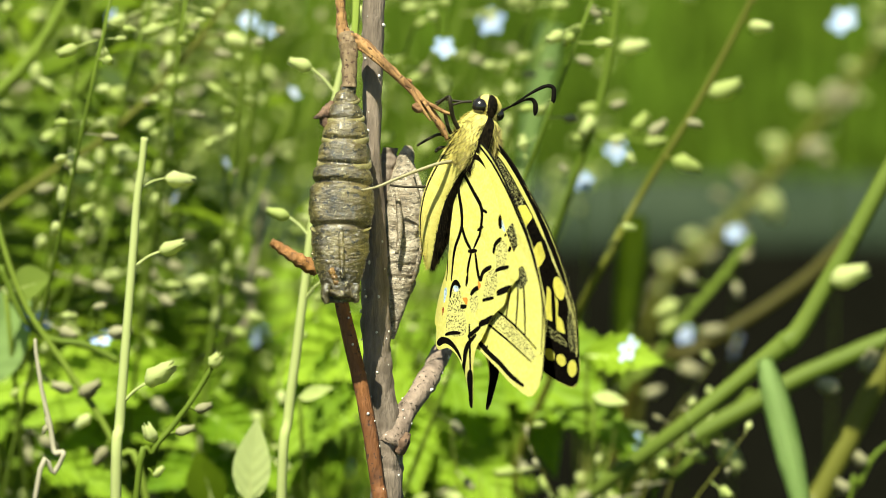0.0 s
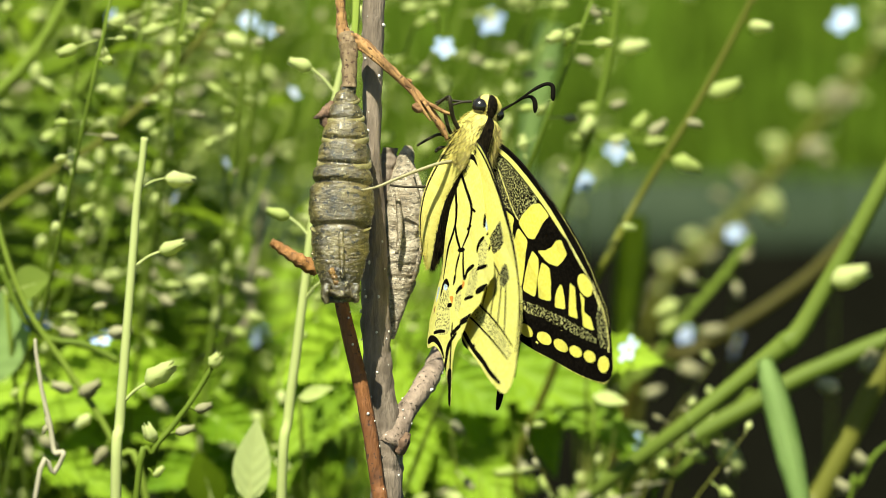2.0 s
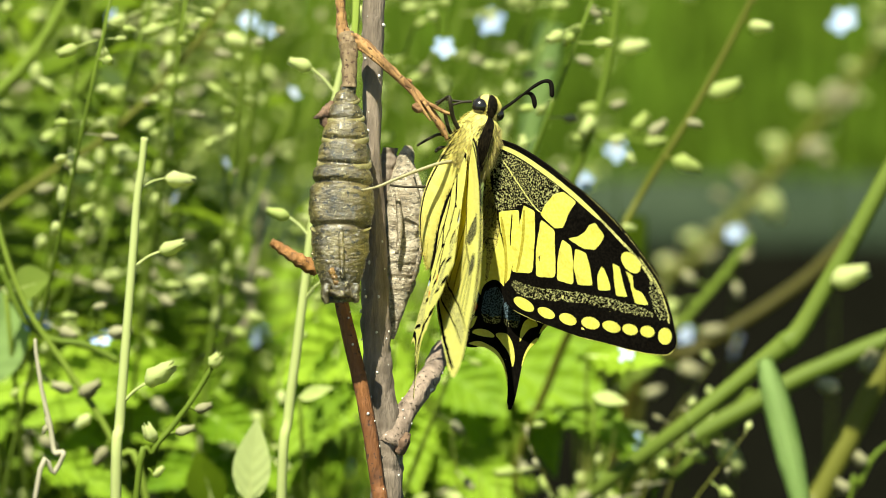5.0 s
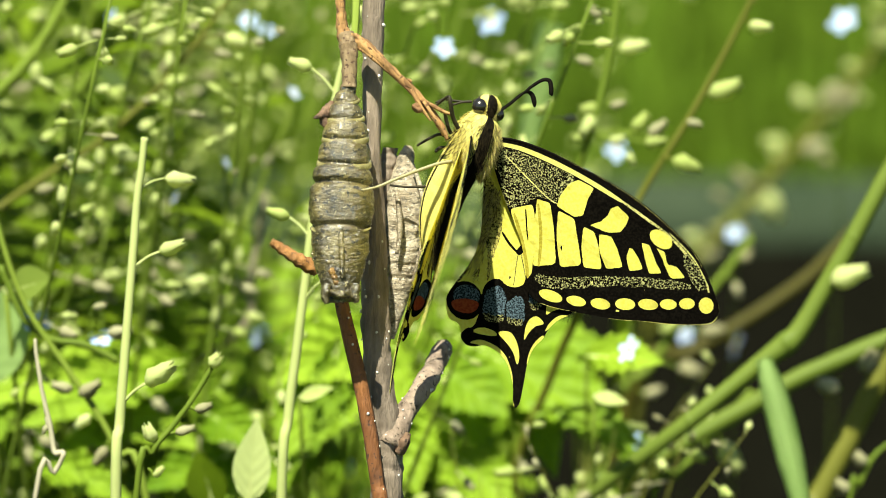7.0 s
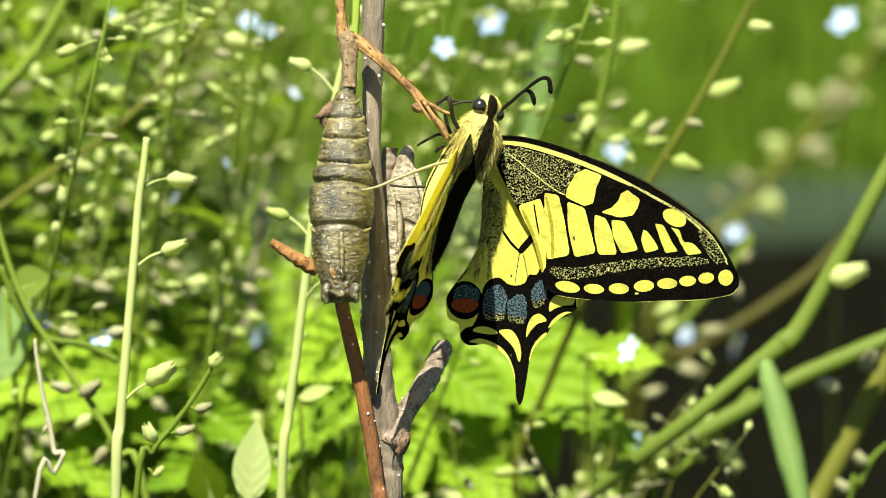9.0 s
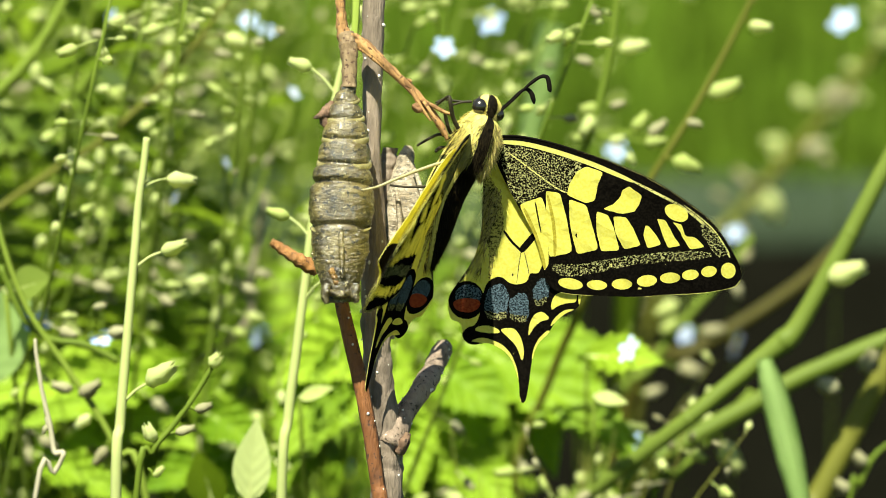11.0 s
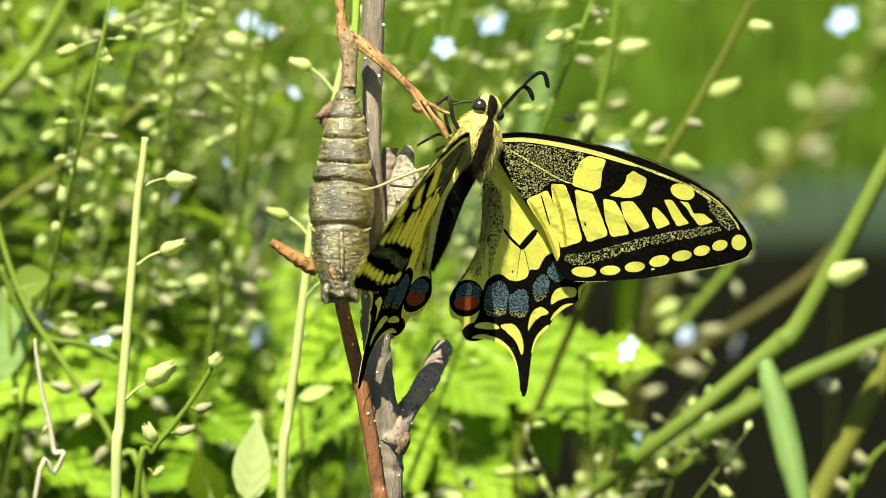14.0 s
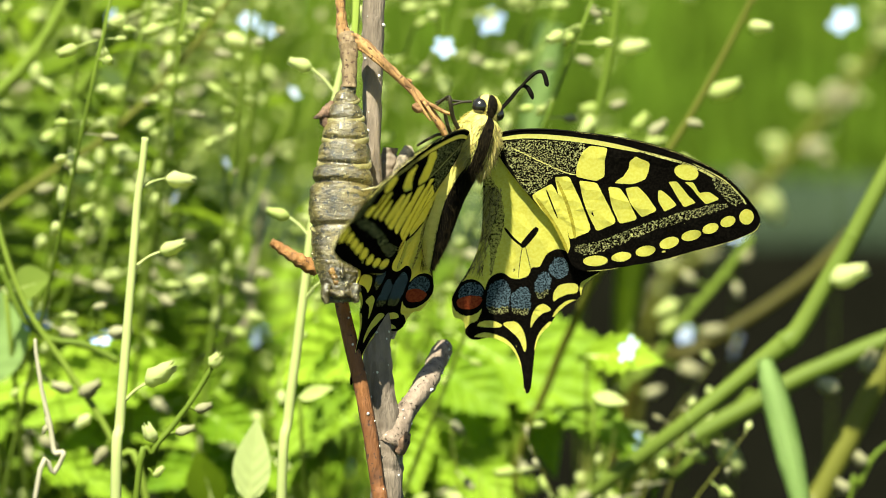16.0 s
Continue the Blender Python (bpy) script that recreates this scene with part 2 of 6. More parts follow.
def lenticels(line, count, seed, parent, spread=1.0):
    """Pale raised dots scattered over the bark."""
    rng = random.Random(seed)
    dense = spline(line, 8)
    for _ in range(count):
        i = rng.randrange(1, len(dense) - 1)
        c, way = Vector(dense[i][:3]), (Vector(dense[i + 1][:3]) - Vector(dense[i - 1][:3])).normalized()
        out = Vector((rng.uniform(-1, 1), rng.uniform(-1, 0.35), rng.uniform(-0.2, 0.2)))
        out = (out - way * out.dot(way)).normalized()
        bm = bmesh.new()
        r = rng.uniform(0.08, 0.27)
        bmesh.ops.create_uvsphere(bm, u_segments=7, v_segments=4, radius=r * MM)
        bmesh.ops.scale(bm, vec=(1, 1, rng.uniform(0.8, 1.5)), verts=bm.verts)
        bmesh.ops.translate(bm, vec=(c + out * dense[i][3] * 0.98) * MM, verts=bm.verts)
        part("lenticel", bm, M_LENTICEL, parent)


lenticels(local(twig, TWIG[:11]), 56, 4, twig)
lenticels(local(twig, STUB), 22, 8, twig)

shoot = thing("red_twig", "thin red-brown shoot leaning on the grey twig", "twig", (-11.9, -5.7, 186.6))
SHOOT = [(-15.47, -2.00, 199.41, 0.83), (-14.88, -2.69, 196.16, 1.00), (-13.47, -3.90, 190.46, 1.08), (-12.14, -5.11, 184.77, 1.12), (-11.14, -6.15, 179.89, 1.08), (-10.31, -7.18, 175.01, 1.08), (-9.65, -8.22, 170.13, 1.08), (-9.06, -9.09, 166.06, 1.16), (-7.87, -11.25, 141.45, 1.26), (-5.86, -10.51, 77.61, 1.47), (-4.13, 7.59, -39.28, 1.82)]
part("stem", tube_mesh(local(shoot, SHOOT), 10, 0.08), M_RUST, shoot)
lenticels(local(shoot, SHOOT[:8]), 14, 3, shoot)
M_SPLINT = bark("splintered_wood", (0.17, 0.062, 0.016), (0.60, 0.29, 0.09), 800.0, 0.5, 0.55, (0.06, 0.025, 0.012))
side = thing("broken_twig", "short rusty broken side shoot", "twig", (-22.5, 1.8, 202.8))
part("stem", tube_mesh(local(side, [(-18.79, 2.29, 200.34, 1.09), (-20.84, 1.56, 201.70, 1.00), (-22.93, 1.82, 202.93, 0.84), (-24.44, 2.04, 203.99, 0.67), (-25.44, 2.18, 204.65, 0.59)]), 14, 0.42, 1.0, 9, 3.0), M_SPLINT, side)

tendril = thing("dry_tendril", "dry orange-brown tendril ending in frayed strands", "twig", (-13.7, 6.3, 233.8))
M_FIBRE = bark("dark_fibre", (0.10, 0.045, 0.018), (0.26, 0.13, 0.05), 700.0)
MAIN = [(-15.27, 6.69, 245.08, 0.66), (-15.10, 5.65, 240.21, 0.66), (-14.93, 5.13, 237.77, 0.75), (-14.69, 4.70, 235.74, 1.08), (-13.77, 4.41, 234.36, 1.33), (-11.95, 4.31, 233.88, 1.00), (-9.60, 2.90, 232.08, 0.75), (-6.95, 2.38, 229.65, 0.66), (-4.64, 1.94, 227.54, 0.62), (-2.81, 1.52, 225.60, 0.58), (-1.32, 1.13, 223.74, 0.58), (-0.08, 0.73, 221.87, 0.50), (0.66, 0.42, 220.41, 0.25)]
part("core", tube_mesh(local(tendril, MAIN), 9, 0.3, 1.0, 7, 2.0), M_TENDRIL, tendril)
for k in range(9):
    rng = random.Random(40 + k)
    row = []
    for i, (x, y, z, r) in enumerate(MAIN[4:]):
        an = k * 0.7 + i * 0.55
        off = r * (0.62 + 0.05 * max(0, i - 4) * (k % 3))
        row.append((x + math.cos(an) * off, y - abs(math.sin(an)) * off * 0.8, z + math.sin(an) * off, r * rng.uniform(0.28, 0.5)))
    part("strand", tube_mesh(local(tendril, row[:rng.randrange(6, 10)]), 6, 0.3, 1.0, 5, k), M_TENDRIL if k % 3 else M_FIBRE, tendril)
for row in ([(-3.22, 0.64, 226.24, 0.33), (-1.16, 0.40, 225.11, 0.33), (0.50, 0.23, 224.31, 0.29), (1.49, 0.18, 224.06, 0.17)],
            [(-4.62, -0.04, 227.86, 0.25), (-3.79, -0.38, 226.24, 0.33), (-2.64, -0.76, 224.47, 0.25), (-1.81, -1.00, 223.34, 0.12)],
            [(-2.41, 2.44, 225.11, 0.25), (-0.75, 2.03, 223.16, 0.25), (0.33, 1.58, 221.05, 0.25), (0.50, 1.34, 219.92, 0.12)],
            [(-2.80, -0.42, 226.08, 0.25), (-0.99, -1.99, 223.51, 0.25), (0.00, -1.45, 221.25, 0.16)],
            [(-5.71, 2.11, 228.35, 0.17), (-5.13, 2.21, 228.84, 0.25), (-4.64, 2.14, 228.51, 0.25), (-4.97, 2.04, 228.03, 0.17)]):
    part("strand", tube_mesh(local(tendril, row), 7, 0.25, 1.0, 5, row[0][0]), M_TENDRIL if row[0][0] % 2 else M_FIBRE, tendril)
bm = bmesh.new()
bmesh.ops.create_icosphere(bm, subdivisions=3, radius=0.78 * MM)
for v in bm.verts:
    v.co *= 1 + 0.75 * noise.noise(v.co * 1500)
    v.co.z *= 0.85
bmesh.ops.translate(bm, vec=Vector(local(tendril, [(-3.7, -0.6, 225.2)])[0]) * MM, verts=bm.verts)
part("dried_bud", bm, M_FIBRE, tendril, "small dried rusty bud")
blade = thing("grass_plant", "narrow pale green grass blade behind the tendril", "grass", (-13.3, 15.5, 233.8))
part("blade", tube_mesh(local(blade, [(-12.91, 17.30, 242.10, 0.68), (-13.08, 16.24, 237.12, 0.59), (-13.42, 15.18, 232.13, 0.51), (-14.10, 14.30, 227.98, 0.34)]), 6, 0, 0.3), tinted("pale_blade", (0.35, 0.45, 0.08), (0.5, 0.6, 0.15), 0.3), blade)


def swell(s):
    """Segments bulge between the grooves."""
    for a, b in zip(GROOVES, GROOVES[1:]):
        if a < s < b:
            return 0.055 * math.sin(math.pi * (s - a) / (b - a)) ** 0.6
    return 0.0


def ringed(line, steps, sides, groove, seed, rough=0.10, flat=0.8, keel=0.0):
    """A pupa's body: swollen segments between pinched joints, with warts."""
    dense = spline(line, steps)
    bm = bmesh.new()
    rings = tube(bm, dense, sides, 0.0, flat, True, seed)
    bm.normal_update()
    n = len(rings)
    for i, ring in enumerate(rings):
        c = sum((v.co for v in ring), Vector()) / sides
        s = i / (n - 1)
        pinch = 1 - groove * sum(math.exp(-((s - g) / 0.008) ** 2) for g in GROOVES)
        for k, v in enumerate(ring):
            w = 1 + 0.6 * rough * noise.noise(v.co * 600) + rough * 0.55 * max(0, noise.noise(v.co * 2100) - 0.1)
            w -= 0.35 * rough * abs(noise.noise(Vector((v.co.x * 500, v.co.y * 500, v.co.z * 2600)))) + 0.25 * rough * abs(noise.noise(v.co * 1300))
            v.co = c + (v.co - c) * pinch * (w + swell(s))
    return bm


pupa = thing("chrysalis", "ringed grey-brown chrysalis hanging on the twig", "chrysalis", (-14.8, -2.3, 212.2))
GROOVES = (0.237, 0.289, 0.352, 0.419, 0.492, 0.545, 0.672)
PUPA = [(-14.11, 4.41, 234.36, 1.08), (-13.86, 3.93, 232.09, 1.16), (-13.76, 2.91, 229.73, 0.99), (-13.83, 2.04, 228.03, 1.08), (-14.14, 1.15, 226.24, 1.74), (-14.29, 0.14, 223.90, 2.56), (-14.28, -0.95, 221.16, 3.22), (-14.42, -2.13, 218.02, 3.71), (-14.66, -3.31, 214.89, 4.28), (-14.80, -4.48, 211.76, 4.52), (-14.87, -5.66, 208.65, 4.35), (-14.94, -6.83, 205.54, 4.19), (-14.92, -7.73, 203.21, 3.69), (-14.91, -8.55, 201.29, 3.03), (-14.82, -9.09, 199.74, 2.54), (-14.74, -9.43, 198.13, 2.29)]
part("body", ringed(local(pupa, PUPA), 22, 72, 0.13, 3.0), M_PUPA, pupa)
for k, row in enumerate(([(-16.79, -10.87, 200.98, 0.73), (-16.94, -11.64, 199.73, 0.65), (-16.77, -11.91, 198.46, 0.41)], [(-12.55, -10.87, 200.98, 0.73), (-12.70, -11.64, 199.73, 0.65), (-12.46, -11.88, 198.62, 0.41)], [(-16.22, -11.09, 199.94, 0.49), (-14.72, -12.13, 199.84, 0.57), (-13.21, -11.10, 199.86, 0.49)],
                         [(-14.68, -9.07, 208.93, 0.33), (-14.67, -9.79, 207.00, 0.41), (-14.59, -10.30, 204.61, 0.41), (-14.50, -10.84, 202.06, 0.33)], [(-16.23, 1.45, 225.27, 0.75), (-16.85, 0.26, 224.47, 0.99), (-17.16, -0.47, 223.42, 0.83), (-16.67, -0.78, 221.97, 0.50)], [(-16.65, -0.76, 224.47, 0.66), (-17.64, -0.83, 224.15, 0.49), (-18.28, -1.37, 223.99, 0.33), (-18.83, -1.90, 223.91, 0.12)])):
    part(("head_horn", "head_horn", "brow_ridge", "back_keel", "side_scar", "side_spur")[k], tube_mesh(local(pupa, row), 12, 0.45, 1.0, 7, k), M_PUPA if k < 4 else M_SCAR, pupa)
part("cremaster", tube_mesh(local(pupa, [(-14.27, 4.62, 235.34, 1.24), (-13.93, 3.87, 233.77, 1.41), (-13.67, 2.96, 231.40, 1.16), (-13.74, 2.33, 229.40, 1.08), (-13.82, 1.77, 227.73, 1.16)]), 12, 0.2, 1.0, 6, 4.0), M_STALK, pupa, "tan dry stalk of the chrysalis")
RINGS = [(*p, w) for p, w in zip([(-14.06, 1.00, 226.02, 1.86), (-14.29, -0.06, 223.43, 2.73), (-14.27, -1.17, 220.61, 3.30), (-14.42, -2.42, 217.15, 3.83), (-14.87, -5.71, 208.41, 4.23)], (0.5, 0.9, 1.0, 1.15, 0.45))]
for p in local(pupa, RINGS):
    bm = bmesh.new()
    rings = tube(bm, [(p[0], p[1], p[2] + h * p[4], p[3] * (1.03 + g)) for h, g in ((0.50, -0.05), (0.40, 0.0), (0.2, 0.026), (0, 0.034), (-0.2, 0.026), (-0.36, 0.0), (-0.5, -0.07))], 56, 0.0, 0.8)
    for ring in rings:
        for v in ring:
            v.co.z += 0.00022 * noise.noise(v.co * 420) - 0.0003 * max(0.0, (p[1] * MM - v.co.y) / p[3] / MM)
            v.co.x += 0.00008 * noise.noise(v.co * 1500)
            v.co.y += 0.00008 * noise.noise(v.co * 1500 + Vector((5, 0, 0)))
    part("ring", bm, M_PUPA_RING, pupa, "shining olive joint between the segments")
rng = random.Random(21)
dense = spline(local(pupa, PUPA), 9)
for _ in range(90):
    i = rng.randrange(30, len(dense) - 8)
    c = Vector(dense[i][:3])
    an = rng.uniform(math.pi * 1.02, math.pi * 1.98)
    out = Vector((math.cos(an), math.sin(an) * 0.8, 0))
    bm = bmesh.new()
    bmesh.ops.create_icosphere(bm, subdivisions=1, radius=rng.uniform(0.07, 0.17) * MM)
    bmesh.ops.translate(bm, vec=(c + out * dense[i][3] * 1.0) * MM, verts=bm.verts)
    part("wart", bm, M_DARKWOOD if rng.random() < 0.75 else M_SHELL, pupa)

for row in ([(-16.05, -7.91, 205.26, 0.49), (-15.95, -8.77, 204.11, 1.14), (-15.69, -9.50, 202.59, 1.39), (-15.35, -10.00, 201.20, 1.06), (-15.19, -10.24, 200.08, 0.41)],):
    part("eye_case", tube_mesh(local(pupa, row), 14, 0.35, 0.7, 7, row[0][0]), M_AMBER, pupa, "amber shining eye case")
empty = thing("empty_chrysalis", "pale papery split chrysalis on the far side of the twig", "chrysalis", (-5.8, 6.1, 203.7))
GROOVES = (0.56, 0.63, 0.70, 0.78)
SHELL = [(-5.23, 9.08, 217.86, 0.51), (-5.32, 8.84, 216.71, 1.10), (-5.74, 8.43, 214.81, 1.60), (-5.66, 7.90, 212.33, 2.45), (-5.57, 7.29, 209.44, 2.95), (-5.66, 6.59, 206.14, 3.12), (-5.82, 5.89, 202.84, 2.87), (-5.99, 5.36, 200.36, 2.53), (-6.25, 4.83, 197.88, 2.11), (-6.67, 4.31, 195.40, 1.52), (-7.18, 3.69, 192.51, 0.93), (-7.60, 3.08, 189.62, 0.34)]
part("body", ringed(local(empty, SHELL), 12, 40, 0.07, 9.0, 0.16), M_SHELL, empty)
part("keel", tube_mesh(local(empty, [(-4.29, 6.38, 214.76, 0.34), (-3.27, 4.78, 212.07, 0.42), (-2.68, 4.00, 208.38, 0.42), (-2.94, 3.30, 205.10, 0.42), (-3.53, 3.58, 201.61, 0.34), (-4.55, 3.86, 198.10, 0.34)]), 7, 0.3), M_SHELL, empty)
part("wing_case", tube_mesh(local(empty, [(-7.04, 4.38, 212.58, 0.34), (-6.53, 3.19, 209.40, 0.42), (-6.36, 2.50, 206.12, 0.42), (-6.79, 2.19, 202.76, 0.34)]), 7, 0.3), M_SHELL, empty)
stump = thing("dead_twig", "short dark dead stub behind the twig", "twig", (-8.5, 9.0, 212.6))
part("stem", tube_mesh(local(stump, [(-7.95, 10.00, 217.36, 1.10), (-8.12, 9.50, 215.04, 1.27), (-8.63, 8.80, 211.73, 1.18), (-8.97, 7.92, 207.59, 1.02), (-9.46, 6.24, 204.49, 0.84)]), 14, 0.4, 1.0, 8, 6.0), M_BARK, stump)

# ---- butterfly ----
def inside(poly, x, y):
    hit = False
    for (x0, y0), (x1, y1) in zip(poly, np.roll(poly, -1, 0)):
        if (y0 > y) != (y1 > y) and x < (x1 - x0) * (y - y0) / (y1 - y0) + x0:
            hit = not hit
    return hit


def blob(points, steps=4):
    return spline(points, steps, True)


def cell(points, soft=0.16, ragged=0.05, grow=0.17):
    """A cell between veins: straight sides, small round corners and slightly ragged scales along the rim."""
    p = np.array(points, float)
    out = []
    for i in range(len(p)):
        a, b, c = p[i - 1], p[i], p[(i + 1) % len(p)]
        u, v = b + (a - b) * soft, b + (c - b) * soft
        out += [u, 0.25 * u + 0.5 * b + 0.25 * v, v]
        n = max(2, int(np.linalg.norm(c - b) / 0.45))
        for t in np.linspace(soft, 1 - soft, n)[1:-1]:
            out.append(b + (c - b) * t)
    out = np.array(out)
    c = p.mean(0)
    for q in out:
        q += grow * (q - c) / np.linalg.norm(q - c)
        q += ragged * np.array(noise.noise_vector(Vector((q[0] * 2.3, q[1] * 2.3, 0)))[:2])
    return out


def dusty(points, ragged=0.28):
    """A patch whose scales thin out towards its rim."""
    out = spline(points, 12, True)
    for q in out:
        q += ragged * np.array(noise.noise_vector(Vector((q[0] * 3.1, q[1] * 3.1, 0)))[:2])
    return out


def oval(spot, n=18):
    p, q, a, b, c, d = spot
    return np.array([(p + a * math.cos(t) + c * math.sin(t), q + b * math.cos(t) + d * math.sin(t)) for t in np.linspace(0, 2 * math.pi, n, False)])


def stroke(points, wide):
    """A tapering line of scales along a vein."""
    line = spline(points, 4)
    way = np.gradient(line, axis=0)
    side = np.stack([-way[:, 1], way[:, 0]], 1) / (np.linalg.norm(way, axis=1)[:, None] + 1e-9)
    half = wide / 2 * (1 - 0.5 * np.linspace(-1, 1, len(line))[:, None] ** 4)
    return np.concatenate([line + side * half, (line - side * half)[::-1]])


def sheet(bm, outline, layers, height, side, index):
    """One face of a wing, cut along the borders of its pattern."""
    from mathutils.geometry import delaunay_2d_cdt
    loops = [outline] + [l for l, _ in layers]
    pts, edges = [], []
    for loop in loops:
        n0 = len(pts)
        pts += [Vector((float(x), float(y))) for x, y in loop]
        edges += [(n0 + i, n0 + (i + 1) % len(loop)) for i in range(len(loop))]
    lo, hi = outline.min(0), outline.max(0)
    for x in np.arange(lo[0], hi[0], 1.6):
        for y in np.arange(lo[1], hi[1], 1.6):
            if inside(outline, x, y):
                pts.append(Vector((x, y)))
    verts, _, faces, *_ = delaunay_2d_cdt(pts, edges, [], 0, 1e-4)
    made = [bm.verts.new((side * v[0] * MM, v[1] * MM, height(v[0], v[1]) * MM)) for v in verts]
    boxes = [(l, l.min(0), l.max(0), m) for l, m in layers]
    for f in faces:
        cx, cy = sum(verts[i][0] for i in f) / 3, sum(verts[i][1] for i in f) / 3
        if not inside(outline, cx, cy):
            continue
        mat = index
        for loop, a, b, m in boxes:
            if a[0] <= cx <= b[0] and a[1] <= cy <= b[1] and inside(loop, cx, cy):
                mat = m
        bm.faces.new([made[i] for i in f]).material_index = mat


WING_MATS = [M_BLACK, M_YELLOW, M_PALE, M_DUST, M_DUSTU, M_BLUE, M_BLUEU, M_RED, M_ORANGE, M_INNER, M_OVERLAP_SHADE]
K, Y, P, D, DU, B, BU, R, O, G, C = range(11)


def inner_rise(x, y, fold):
    """How far a hindwing's inner margin lifts beside the abdomen's end."""
    t = min(max((-y - 9) / 8, 0.0), 1.0)
    return fold * max(0, 7 - x) ** 2 * t * t * (3 - 2 * t)


def hair_fringe(side, parent, seed, material, name, count):
    """Long soft hairs along a hindwing's inner margin."""
    rim = spline(HIND, 5, True)
    rng = random.Random(seed)
    bm = bmesh.new()
    for _ in range(count):
        q = -rng.uniform(0.2, 1.0) ** 1.1 * 15.5
        p = rng.uniform(0.2, 3.4)
        if not inside(rim, p, q):
            continue
        root = Vector((p, q, 0.12 + inner_rise(p, q, 0.0387) - 0.0009 * (p - 18) ** 2))
        tip = root + Vector((rng.gauss(-0.25, 0.35), -rng.uniform(1.2, 2.4), rng.uniform(0.1, 0.6)))
        for v in (root, tip):
            v.x *= side
        w = 0.05
        bm.faces.new([bm.verts.new(v * MM) for v in (root + Vector((w, 0, 0)), root - Vector((w, 0, 0)), tip)])
        bm.faces.new([bm.verts.new(v * MM) for v in (root + Vector((0, 0, w)), root - Vector((0, 0, w)), tip)])
    return tagged(part(name, bm, material, parent, smooth=False), kind="stuff")


def wing(name, outline, upper, under, ground_upper, veins, side, parent, label, fold=0.0, tail=0.0, wash=0.0):
    """fold: how far the inner margin rises beside the abdomen; tail: how far the tail bends up; wash: the twist towards the tip."""
    def height(x, y):
        pleat = sum(0.10 * math.exp(-((y - a * x - b) / 0.5) ** 2) for a, b in veins)
        return pleat * min(1, x / 8) - 0.0009 * (x - 18) ** 2 + 0.08 * noise.noise(Vector((x * 0.25, y * 0.25, 3))) + inner_rise(x, y, fold) + tail * max(0, -y - 22) ** 2 + wash * (x / 40) ** 2 * (y + 10)

    outline = spline(outline, 5, True)
    bm = bmesh.new()
    sheet(bm, outline, upper, lambda x, y: height(x, y) + 0.03, side, ground_upper)
    sheet(bm, outline, under, lambda x, y: height(x, y) - 0.03, side, P)
    rim = [[bm.verts.new((side * x * MM, y * MM, (height(x, y) + z) * MM)) for z in (0.03, -0.03)] for x, y in outline]
    for a, b in zip(rim, rim[1:] + rim[:1]):
        bm.faces.new((a[0], a[1], b[1], b[0])).material_index = P
    bmesh.ops.remove_doubles(bm, verts=bm.verts, dist=2e-6)
    bmesh.ops.recalc_face_normals(bm, faces=bm.faces)
    return part(name, bm, WING_MATS, parent, label, smooth=False)


